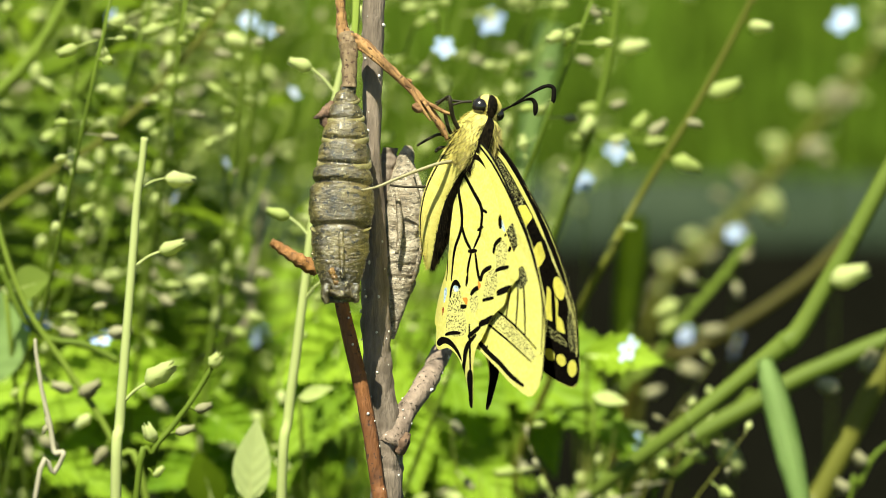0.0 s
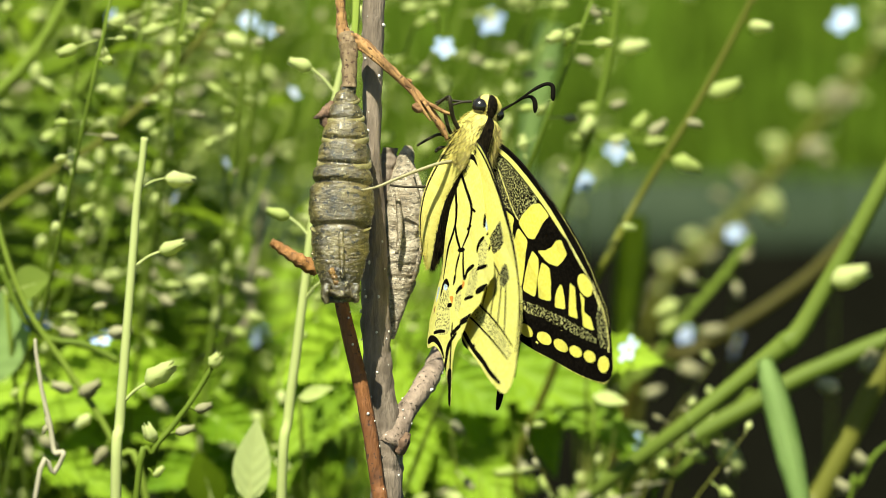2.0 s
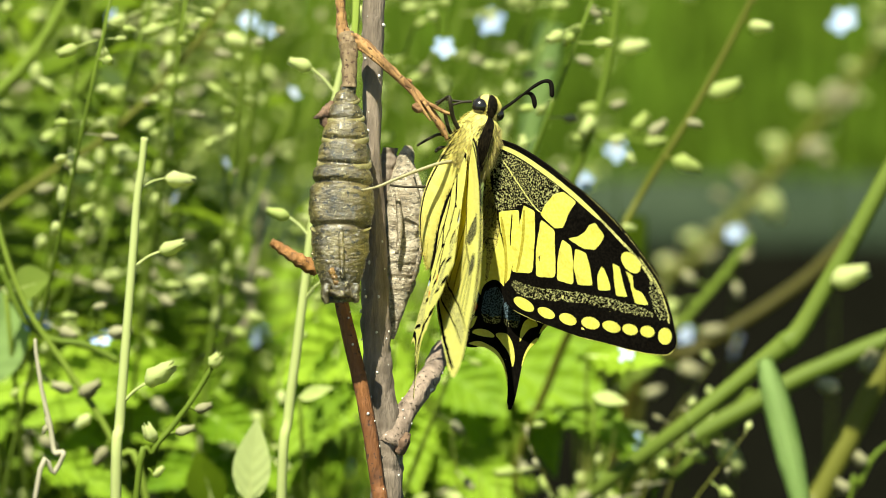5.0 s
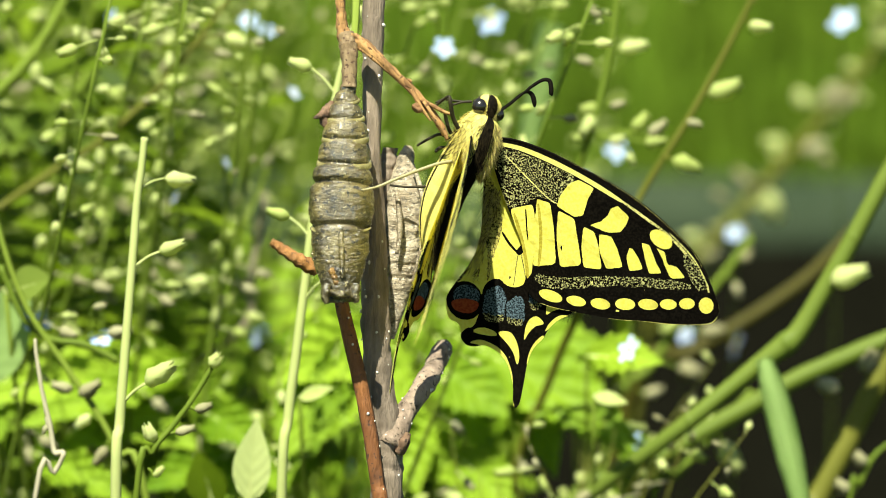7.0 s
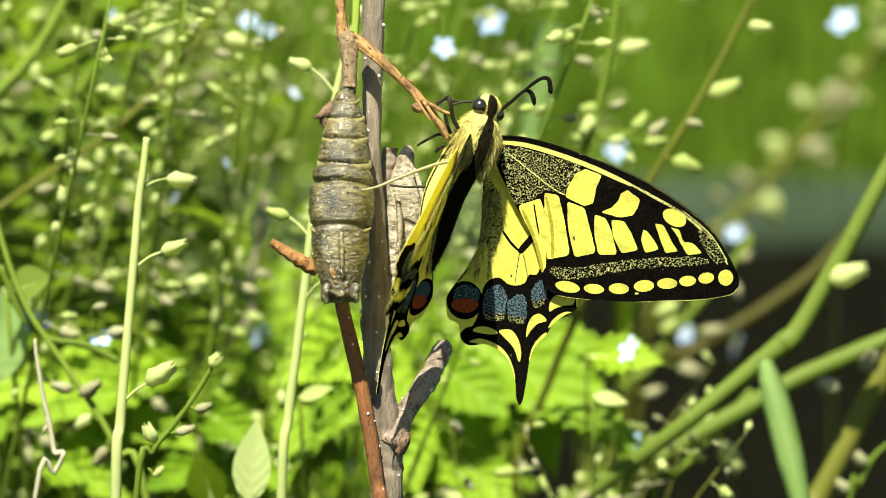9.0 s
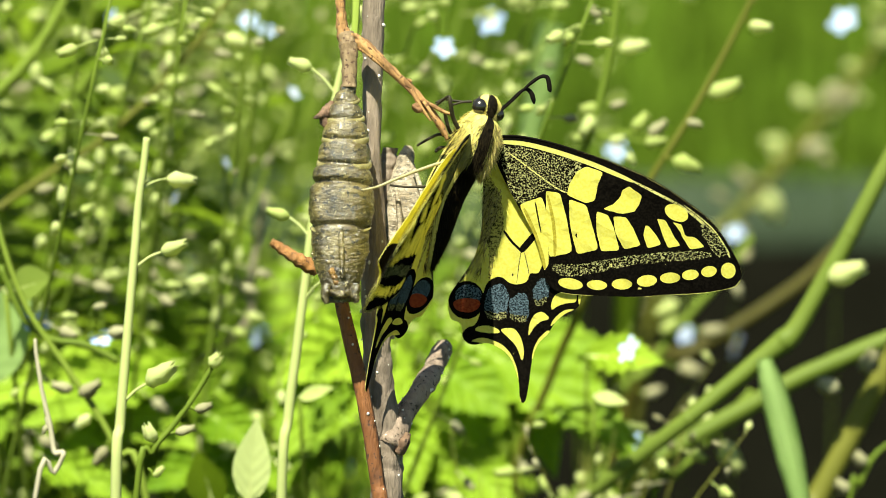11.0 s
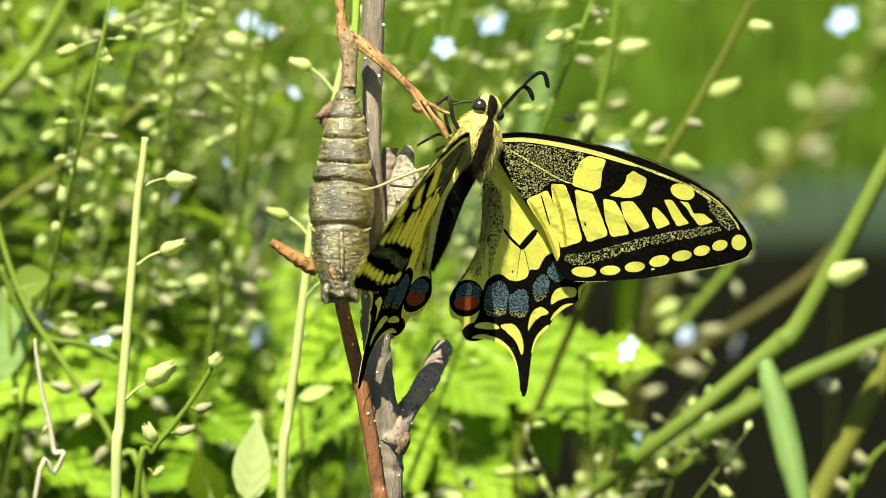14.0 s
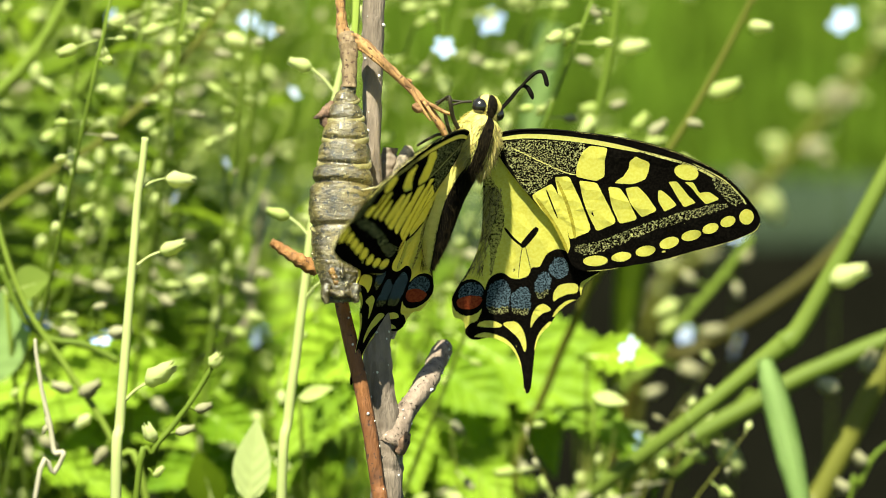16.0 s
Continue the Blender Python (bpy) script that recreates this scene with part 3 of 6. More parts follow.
# Forewing, in millimetres from its hinge: span outwards, then forwards.
FORE = [(0.1, 0.6), (1.9, 0.5), (4.9, 1.0), (9.5, 0.9), (14.9, 0.2), (20.3, -0.7), (25.4, -2.1), (30.4, -4.2), (34.8, -6.7), (38.1, -10.1), (40.1, -12.7), (40.6, -14.4), (40.0, -15.8), (37.6, -16.9), (34.2, -18.0), (30.4, -18.8), (26.2, -19.9), (21.5, -20.6), (17.3, -21.2), (14.1, -21.2), (12.4, -20.2), (11.7, -18.6), (10.6, -15.9), (8.9, -12.7), (6.0, -9.1), (3.4, -5.6), (1.9, -3.3), (0.6, -1.2)]
FORE_UP = [
    (dusty([(2.1, -0.9), (5.3, -0.5), (9.9, -0.8), (14.2, -1.3), (14.1, -3.0), (13.2, -5.6), (10.3, -6.0), (8.7, -7.4), (6.9, -9.0), (5.1, -8.1), (3.6, -5.1), (2.4, -2.5)]), D),
    (stroke([(1.2, -0.5), (5.3, 0.0), (9.9, -0.25), (14.9, -0.95), (19.1, -1.85), (22.4, -2.65)], 0.72), P), (stroke([(22.0, -2.5), (25.8, -3.65), (30.8, -5.45), (35.9, -8.7), (38.4, -11.5)], 0.4), DU),
    (stroke([(3.6, -1.7), (7.4, -3.7), (11.5, -5.7), (13.2, -6.1)], 0.22), DU),
    (cell([(15.2, -1.8), (17.7, -2.2), (17.2, -4.0), (17.2, -6.4), (16.1, -7.0), (13.2, -6.3), (13.4, -4.7), (14.1, -2.8)]), Y),
    (cell([(21.9, -3.6), (23.9, -4.6), (23.7, -5.9), (23.2, -7.0), (21.6, -7.6), (18.8, -7.5), (20.2, -6.5), (21.0, -5.5), (21.1, -4.4)]), Y),
    (cell([(10.0, -6.5), (12.1, -6.5), (13.2, -9.2), (15.3, -14.7), (12.1, -16.1), (11.5, -13.4), (10.6, -9.5)]), Y),
    # The two C strokes are overlap shading painted along the inner margin.
    (cell([(6.5, -9.3), (9.5, -7.5), (10.5, -9.5), (11.8, -15.5), (12.1, -17.2), (11.7, -18.3), (10.4, -15.6), (8.7, -12.5)]), Y), (stroke([(8.7, -8.4), (9.2, -9.8), (10.3, -12.8)], 0.22), K), (stroke([(7.2, -9.6), (9.3, -12.9), (10.9, -16.0), (11.8, -18.2)], 0.55), C), (stroke([(10.3, -7.0), (11.6, -10.2), (12.5, -13.5), (12.9, -16.0)], 0.5), C),
    (cell([(13.6, -7.1), (16.2, -7.6), (17.1, -9.7), (19.0, -13.6), (16.1, -14.9), (15.1, -12.6), (14.2, -9.8)]), Y),
    (cell([(17.9, -8.2), (19.6, -8.5), (20.6, -10.1), (22.1, -13.2), (19.5, -13.8), (18.5, -11.0)]), Y),
    (cell([(20.5, -8.5), (22.3, -8.3), (23.6, -9.9), (25.0, -11.9), (22.8, -12.9), (21.3, -10.7)]), Y),
    (cell([(25.4, -9.0), (25.9, -9.1), (28.0, -11.2), (26.2, -12.1), (25.4, -10.3)]), Y),
    (cell([(26.9, -7.7), (28.1, -7.7), (29.4, -9.6), (30.8, -10.9), (29.1, -11.5), (28.0, -9.5)]), Y),
    (cell([(29.3, -7.7), (30.6, -7.9), (31.4, -9.3), (32.8, -9.4), (34.3, -10.5), (32.3, -11.2), (30.7, -9.0)]), Y),
    (dusty([(33.6, -7.1), (35.6, -8.3), (37.5, -10.2), (37.8, -11.1), (36.7, -11.7), (35.1, -10.4), (33.7, -8.6)]), D),
    (dusty([(12.9, -17.2), (15.9, -16.7), (19.9, -15.3), (24.9, -13.5), (30.4, -12.0), (35.0, -11.3), (35.3, -12.1), (30.7, -13.4), (24.9, -15.1), (19.9, -17.1), (15.6, -18.6), (13.4, -18.4)]), D),
    (stroke([(40.5, -14.7), (39.8, -15.9), (37.4, -17.0), (34.1, -18.0), (30.2, -18.9), (25.9, -20.0), (21.4, -20.7), (17.3, -21.2), (14.3, -21.3)], 0.13), P),
    (stroke([(30.4, -4.8), (35.0, -7.5), (38.2, -10.9)], 0.2), DU),
] + [(oval(s), Y) for s in ((29.46, -6.16, 1.79, -0.51, 0.28, 1.18), (15.88, -19.69, 1.86, 0.02, -0.02, 0.85), (19.78, -19.17, 1.51, 0.18, -0.10, 0.75), (23.41, -18.37, 1.49, 0.29, -0.17, 0.83), (26.96, -17.22, 1.45, 0.43, -0.25, 0.86), (30.25, -16.15, 1.47, 0.37, -0.21, 0.82), (33.11, -15.16, 1.20, 0.38, -0.24, 0.77), (35.72, -14.17, 1.09, 0.44, -0.31, 0.79), (38.50, -13.54, 1.10, -0.03, -0.01, 1.24))]
FORE_DOWN = [
    (stroke([(1.9, 0), (7.4, 0.4), (14.9, -0.3), (23.3, -2.0), (31.6, -5.3), (37.5, -10.4)], 0.40), K),
    (stroke([(3.2, -1.8), (8.2, -4.4), (13.2, -6.3), (18.6, -7.5), (24.1, -7.2)], 0.45), K),
    (stroke([(13.2, -6.3), (14.9, -10.7), (16.7, -16.5)], 0.40), K), (stroke([(17.2, -7.4), (18.6, -10.8), (20.7, -15.5)], 0.40), K),
    (stroke([(20.1, -7.8), (21.6, -10.4), (24.1, -14.3)], 0.40), K), (stroke([(23.3, -7.2), (24.9, -10.1), (27.0, -13.2)], 0.40), K),
    (stroke([(24.1, -6.5), (27.0, -9.1), (29.8, -12.2)], 0.40), K), (stroke([(24.9, -5.7), (28.7, -8.4), (32.5, -11.3)], 0.40), K),
    (dusty([(17.8, -2.4), (20.9, -4.0), (20.3, -6.1), (18.2, -7.1), (17.1, -6.5), (17.2, -4.2)]), D),
    (dusty([(24.1, -5.0), (26.6, -5.7), (26.4, -7.5), (24.9, -7.9), (23.8, -6.5)]), D),
    (blob([(12.9, -17.2), (15.9, -16.7), (19.9, -15.3), (24.9, -13.5), (30.4, -12.0), (35.9, -11.1), (36.1, -12.3), (30.7, -13.8), (24.9, -15.5), (19.9, -17.4), (15.6, -18.9), (13.4, -18.6)]), DU),
    (stroke([(12.3, -16.8), (15.9, -16.3), (19.9, -14.9), (24.9, -13.2), (30.4, -11.6), (35.9, -10.5)], 0.36), K),
    (stroke([(12.9, -19.0), (15.9, -19.1), (19.9, -17.7), (24.9, -15.9), (30.4, -14.2), (36.4, -12.5)], 0.34), K),
    (stroke([(13.1, -20.4), (17.3, -20.4), (21.5, -19.8), (26.2, -19.1), (30.4, -17.9), (34.2, -17.1), (37.8, -15.8)], 0.8), K),
    (blob([(11.4, -16.4), (12.6, -16.8), (13.3, -18.6), (12.8, -20.0), (12.1, -19.0)]), O),
]
HIND = [(-0.8, 1.2), (-0.3, 2.4), (1.6, 3.0), (4.6, 2.4), (7.6, 0.5), (10.6, -2.2), (14.7, -6.3), (18.3, -9.4), (20.6, -11.9), (19.7, -13.3), (18.8, -14.8), (18.7, -16.7), (17.1, -18.3), (16.0, -20.0), (15.5, -21.8), (14.4, -24.0), (14.2, -26.4), (14.6, -29.4), (14.9, -32.0), (14.7, -33.0), (14.0, -32.6), (13.2, -30.3), (11.9, -28.2), (10.6, -26.9), (9.1, -26.2), (7.1, -26.0), (5.4, -26.7), (4.3, -26.8), (3.3, -26.1), (2.8, -24.7), (2.1, -23.9), (0.9, -23.6), (0.1, -22.0), (-0.2, -20.2), (0.4, -18.1), (1.4, -15.3), (1.9, -12.5), (1.7, -9.4), (0.9, -5.5), (0.1, -2.2)]
HIND_UP = [
    (blob([(4.5, -18.0), (4.8, -16.7), (5.7, -15.8), (6.7, -15.6), (7.9, -16.1), (9.2, -15.9), (10.3, -15.1), (10.5, -13.8), (11.6, -13.4), (11.9, -12.1), (12.3, -11.0), (13.6, -10.0), (15.5, -10.1), (18.5, -9.8), (21.2, -11.7), (20.1, -13.5), (19.1, -17.1), (17.1, -18.7), (16.0, -21.4), (14.5, -24.7), (14.8, -27.9), (15.3, -33.4), (14.0, -33.7), (12.7, -29.3), (10.7, -27.3), (8.2, -26.3), (4.9, -27.1), (3.0, -27.1), (2.9, -25.8), (3.6, -24.4), (4.5, -23.8), (4.8, -21.9), (4.6, -20.1)], 3), K),
    (blob([(4.7, -26.3), (6.1, -25.4), (8.2, -25.4), (9.7, -25.8), (11.2, -26.9), (12.6, -28.9), (14.0, -32.6), (14.3, -32.9), (12.9, -30.7), (11.5, -28.3), (10.0, -26.9), (8.2, -26.2), (6.3, -26.2)]), Y),
    (blob([(14.1, -26.4), (14.0, -24.4), (14.5, -22.7), (15.3, -21.5), (15.6, -22.0), (14.7, -23.6), (14.4, -25.5)]), Y),
    (blob([(15.5, -20.7), (15.8, -19.3), (17.0, -17.7), (18.7, -17.2), (18.7, -17.6), (17.1, -18.3), (16.1, -19.9)]), Y),
    (blob([(18.6, -16.1), (18.3, -14.5), (19.6, -13.1), (20.7, -12.2), (19.9, -13.4), (19.0, -14.8), (18.9, -16.2)]), Y),
    (blob([(4.8, -24.6), (5.1, -23.9), (6.5, -23.4), (8.0, -23.5), (8.3, -24.0), (6.6, -24.5)]), Y),
    (blob([(8.5, -23.5), (9.6, -22.8), (10.7, -22.9), (11.9, -24.1), (12.7, -25.8), (12.7, -27.0), (11.5, -25.4), (10.1, -24.4)]), Y),
    (blob([(12.7, -23.1), (12.4, -21.3), (12.7, -19.8), (13.6, -19.0), (14.6, -19.3), (14.9, -19.8), (13.8, -20.6), (13.1, -21.9)]), Y),
    (blob([(15.0, -18.2), (14.7, -16.9), (15.2, -15.6), (16.7, -14.9), (17.9, -14.9), (18.1, -16.1), (16.8, -16.7), (15.7, -17.5)]), Y),
    (dusty([(2.9, -18.4), (4.0, -18.7), (4.7, -19.9), (4.4, -20.8), (3.4, -20.0)]), B),
    (dusty([(5.1, -20.1), (5.0, -18.4), (5.8, -17.0), (7.0, -16.6), (8.0, -17.6), (8.5, -19.3), (8.6, -21.3), (7.2, -22.0), (5.7, -21.9)]), B),
    (dusty([(8.6, -18.9), (9.4, -17.4), (10.5, -17.0), (11.4, -17.9), (11.9, -19.9), (11.7, -21.0), (10.3, -21.4), (9.2, -20.9)]), B),
    (dusty([(11.7, -16.9), (11.6, -15.5), (12.2, -14.1), (13.3, -14.2), (14.0, -15.6), (13.8, -17.1), (12.8, -18.1)]), B),
    (dusty([(13.1, -13.7), (13.2, -12.4), (13.8, -11.3), (15.0, -11.4), (15.9, -12.6), (15.7, -14.0), (14.5, -14.5)]), B),
    (dusty([(5.6, -21.2), (7.0, -21.2), (8.4, -20.6), (8.6, -21.6), (7.2, -22.2), (5.9, -22.2)], 0.2), D), (dusty([(9.2, -20.7), (10.3, -20.6), (11.6, -20.2), (11.7, -21.1), (10.4, -21.6), (9.5, -21.4)], 0.2), D), (dusty([(12.0, -17.4), (12.8, -17.4), (13.7, -16.4), (13.9, -17.3), (12.9, -18.3)], 0.2), D),
    (dusty([(-0.4, 0), (1.5, -1.7), (3.5, -4.3), (4.6, -7.0), (4.9, -9.3), (4.8, -11.5), (4.8, -14.1), (4.9, -16.2), (4.6, -16.1), (3.9, -13.0), (2.9, -10.9), (2.0, -11.8), (1.4, -9.0), (0.5, -4.8)]), G),
    (stroke([(5.0, -8.6), (6.6, -9.9), (8.3, -10.8)], 0.4), K), (stroke([(8.2, -11.0), (8.9, -9.5), (9.8, -7.5)], 1.0), K),
    (stroke([(8.3, -10.8), (8.5, -12.9), (8.9, -15.7)], 0.12), D), (stroke([(8.7, -10.7), (9.8, -12.8), (10.4, -14.1)], 0.12), D),
    (stroke([(-0.1, -0.4), (1.5, -9.0), (1.4, -15.3), (0.3, -18.3)], 0.5), D),
    (oval(((2.39, -20.29, 2.56, 0.56, -0.72, 2.93))), K), (oval(((2.47, -19.54, 1.90, 0.42, -0.42, 1.72))), B), (blob([(0.7, -20.8), (2.3, -20.0), (4.2, -20.0), (4.4, -21.0), (3.5, -22.0), (2.0, -22.2), (1.0, -21.8)]), R),
]
HIND_DOWN = [
    (blob([(13.0, -29.3), (13.1, -27.9), (14.0, -27.6), (14.7, -28.9), (15.0, -31.1), (15.1, -33.3), (14.2, -33.4), (13.6, -31.4)]), K), (stroke([(13.8, -28.2), (12.8, -24.7), (11.4, -21.3)], 0.5), K),
    (stroke([(-1.1, -0.3), (-0.3, -4.7), (0.9, -10.4), (2.5, -16.9)], 0.56), K),
    (stroke([(-0.3, -0.3), (1.5, -3.5), (4.3, -8.2), (3.6, -12.4), (4.3, -16.5)], 0.67), K),
    (stroke([(4.3, -8.2), (5.9, -9.9), (7.8, -11.1)], 0.56), K),
    (stroke([(0.8, -0.3), (5.4, -3.0), (8.2, -4.9), (9.0, -7.8), (8.3, -10.8)], 0.67), K),
    (stroke([(7.1, -11.4), (9.3, -10.9)], 0.67), K),
    (stroke([(8.0, -11.3), (8.1, -14.0), (8.6, -16.4)], 0.59), K), (stroke([(8.9, -11.2), (10.5, -13.5), (11.6, -14.9)], 0.59), K),
    (stroke([(8.2, -4.9), (9.7, -5.1)], 0.45), K), (stroke([(8.1, -8.1), (9.6, -7.2)], 0.45), K),
    (stroke([(1.4, 0.8), (3.8, 2.0), (6.2, 1.6), (9.2, 0.3)], 0.79), K),
    (blob([(13.6, -5.2), (14.7, -4.3), (15.2, -5.7), (14.9, -6.8), (13.9, -6.3)]), BU), (blob([(13.8, -9.3), (15.0, -8.0), (16.5, -8.9), (16.7, -11.2), (14.9, -12.1)]), DU),
    (blob([(13.0, -13.6), (14.7, -12.4), (16.1, -14.4), (15.1, -16.7), (13.3, -16.9)]), DU), (blob([(4.7, -17.7), (5.6, -16.7), (7.6, -17.5), (9.9, -20.4), (11.1, -22.6), (9.0, -23.8), (6.1, -23.6)]), DU),
    (blob([(10.1, -17.6), (11.5, -16.6), (12.6, -18.7), (11.3, -19.7)]), DU),
    (stroke([(13.7, -6.6), (13.1, -5.0), (14.6, -3.7)], 0.90), K), (stroke([(13.3, -10.4), (13.4, -8.9), (14.5, -7.8)], 0.79), K),
    (stroke([(11.8, -14.9), (12.0, -13.4), (13.7, -12.2)], 0.79), K), (stroke([(10.0, -17.3), (10.9, -16.3), (11.9, -15.7)], 0.79), K),
    (stroke([(5.2, -18.9), (4.9, -17.3), (5.8, -16.4), (7.3, -16.9)], 0.79), K), (stroke([(8.3, -19.5), (9.8, -19.1)], 0.67), K),
    (stroke([(15.0, -7.4), (16.1, -6.3), (17.2, -5.6)], 0.56), K), (stroke([(16.9, -9.3), (17.4, -8.2), (18.4, -7.5)], 0.79), K),
    (stroke([(14.8, -12.6), (15.8, -12.0), (17.8, -11.3)], 0.67), K), (stroke([(16.3, -15.6), (17.8, -14.8), (19.3, -13.9)], 1.01), K),
    (stroke([(13.2, -17.4), (14.3, -16.9), (15.9, -16.3)], 0.56), K), (stroke([(13.6, -20.9), (15.4, -19.9), (16.9, -18.9)], 1.01), K),
    (stroke([(11.7, -23.2), (12.9, -22.2), (14.2, -20.9)], 0.79), K), (stroke([(6.0, -24.3), (7.7, -23.6), (9.7, -23.1)], 0.56), K),
    (blob([(3.7, -26.0), (4.9, -24.9), (7.4, -24.6), (10.0, -25.6), (11.2, -27.0), (8.9, -25.8), (6.5, -25.5), (4.8, -26.3)]), K),
    (blob([(11.3, -26.4), (11.5, -24.4), (13.3, -22.4), (13.7, -22.7), (12.5, -24.6), (12.3, -28.2), (12.4, -30.7), (14.3, -32.4), (15.2, -32.4), (13.9, -33.0), (12.2, -31.6), (11.5, -28.4)]), K),
    (blob([(11.2, -15.0), (12.1, -15.3), (11.8, -16.1)]), O), (blob([(8.4, -18.2), (9.6, -17.9), (9.7, -18.9)]), O), (blob([(3.3, -20.8), (4.0, -20.8), (4.1, -21.9)]), R),
    (blob([(2.3, -18.2), (3.4, -17.9), (3.8, -19.2), (3.4, -20.1)]), BU), (blob([(5.4, -17.0), (6.7, -16.9), (6.9, -17.5), (5.9, -17.7)]), BU),
]

M_EYE = plain("eye", (0.006, 0.005, 0.004), (0.02, 0.016, 0.012), 2000.0, 0.22, 0.0, spec=0.9)
M_LEG = plain("leg", (0.006, 0.005, 0.004), (0.05, 0.04, 0.02), 900.0, 0.55, spec=0.2)
M_PALELEG = plain("pale_leg", (0.20, 0.17, 0.08), (0.46, 0.41, 0.23), 900.0, 0.5)
M_FUR = tinted("yellow_fur", (0.55, 0.45, 0.10), (0.80, 0.70, 0.26), 0.2, 0.6, 900.0)
M_DARKFUR = tinted("dark_fur", (0.004, 0.0035, 0.003), (0.035, 0.026, 0.012), 0.05, 0.7, 900.0, 0.02)
M_GREYFUR = tinted("grey_fur", (0.20, 0.155, 0.055), (0.52, 0.44, 0.18), 0.2, 0.6, 900.0)
M_SKIN = plain("body_yellow", (0.50, 0.42, 0.08), (0.75, 0.66, 0.2), 900.0, 0.6)
M_SKIN_DARK = plain("body_black", (0.003, 0.0026, 0.002), (0.010, 0.008, 0.006), 900.0, 0.7, spec=0.03)

BODY = Matrix(((0.8122, 0.2403, 0.5315, 0.0052), (0.5631, -0.0853, -0.8220, 0.0016), (-0.1522, 0.9669, -0.2046, 0.2189), (0, 0, 0, 1)))
butterfly = tagged(new("butterfly"), "yellow and black swallowtail butterfly opening its wings on a tendril", "butterfly")
butterfly.empty_display_size = 0.01
butterfly.matrix_world = BODY


def trunk(line, sides, bands, squash=1.0, swing=0.0):
    """A body part whose back (+z) and flanks take different colours; bands: (from, to, material) in degrees from the back."""
    dense = spline(line, 7)
    bm = bmesh.new()
    rings = []
    for i, row in enumerate(dense):
        way = Vector(dense[min(i + 1, len(dense) - 1)][:3]) - Vector(dense[max(i - 1, 0)][:3])
        way.normalize()
        x = Vector((1, 0, 0))
        x = (x - way * x.dot(way)).normalized()
        z = x.cross(way)
        if z.z < 0:
            z = -z
        rings.append([bm.verts.new((Vector(row[:3]) + x * (math.sin(2 * math.pi * k / sides) * row[3]) + z * (math.cos(2 * math.pi * k / sides) * row[3] * squash)) * MM) for k in range(sides)])
    for i, (a, b) in enumerate(zip(rings, rings[1:])):
        for k in range(sides):
            f = bm.faces.new((a[k], a[(k + 1) % sides], b[(k + 1) % sides], b[k]))
            an = abs(((k + 0.5) / sides * 360 - swing) % 360 - 180)
            an = 180 - an
            for lo, hi, m in bands:
                if lo <= an < hi:
                    f.material_index = m
    bm.faces.new(rings[0][::-1])
    bm.faces.new(rings[-1])
    bmesh.ops.recalc_face_normals(bm, faces=bm.faces)
    return bm


def fur(line, count, seed, long, dark_half, parent, name, material, low=0.0, high=180.0, swing=0.0):
    """Hairs that stand off a body and lean backwards."""
    rng = random.Random(seed)
    dense = spline(line, 7)
    bm = bmesh.new()
    for _ in range(count):
        i = rng.randrange(1, len(dense) - 1)
        c, way = Vector(dense[i][:3]), (Vector(dense[i + 1][:3]) - Vector(dense[i - 1][:3])).normalized()
        an = radians(rng.uniform(low, high)) * rng.choice((-1, 1)) + radians(swing)
        x = Vector((1, 0, 0))
        x = (x - way * x.dot(way)).normalized()
        z = x.cross(way)
        z = z if z.z > 0 else -z
        out = x * math.sin(an) + z * math.cos(an)
        root = c + out * dense[i][3] * 0.96
        tip = root + (out * rng.uniform(0.3, 0.7) + way * rng.uniform(0.5, 1.0) + Vector((rng.gauss(0, .2), rng.gauss(0, .2), rng.gauss(0, .2)))) * long * rng.uniform(0.6, 1.2)
        s = (tip - root).cross(out).normalized() * 0.055
        bm.faces.new([bm.verts.new(v * MM) for v in (root - s, root + s, tip)])
        bm.faces.new([bm.verts.new(v * MM) for v in (root - out * 0.08, root + out * 0.08, tip)])
    return tagged(part(name, bm, material, parent, smooth=False), kind="stuff")


ABDOMEN = [(-0.93, -1.07, -0.7, 3.33), (-1.78, -4.0, -1.31, 3.17), (-2.5, -7.78, -1.76, 3.08), (-2.86, -11.28, -1.52, 2.83), (-3.06, -14.61, -0.82, 2.25), (-3.31, -17.19, -0.05, 1.42), (-3.45, -19.19, 0.6, 0.42)]
THORAX = [(0.91, 4.82, -1.10, 1.17), (0.60, 4.02, -1.05, 2.50), (0.04, 2.30, -0.83, 3.33), (-0.43, 0.29, -0.44, 3.58), (-1.04, -1.91, -0.08, 3.33), (-1.67, -3.50, 0.03, 2.83)]
HEAD = [(1.09, 7.60, -2.00, 0.67), (1.04, 7.04, -1.83, 1.50), (0.94, 5.99, -1.52, 1.92), (0.77, 4.86, -1.22, 1.67), (0.67, 4.04, -1.00, 1.17)]
part("abdomen", trunk(ABDOMEN, 36, [(0, 40, 1), (40, 112, 0), (112, 120, 1), (120, 180, 0)], swing=14), [M_SKIN, M_SKIN_DARK], butterfly, "yellow abdomen with a black back")
part("thorax", trunk(THORAX, 36, [(0, 20, 1), (20, 180, 0)], swing=-15), [M_SKIN, M_SKIN_DARK], butterfly)
part("head", trunk(HEAD, 28, [(0, 24, 1), (24, 180, 0)], swing=-10), [M_SKIN, M_SKIN_DARK], butterfly)
fur(THORAX, 2000, 1, 1.15, 0, butterfly, "thorax_fur", M_FUR, 24, 180, -15)
fur(THORAX, 900, 2, 1.3, 0, butterfly, "dorsal_fur", M_DARKFUR, 0, 23, -15)
fur(THORAX, 420, 7, 1.2, 0, butterfly, "streak_fur", M_DARKFUR, 78, 98, -15)
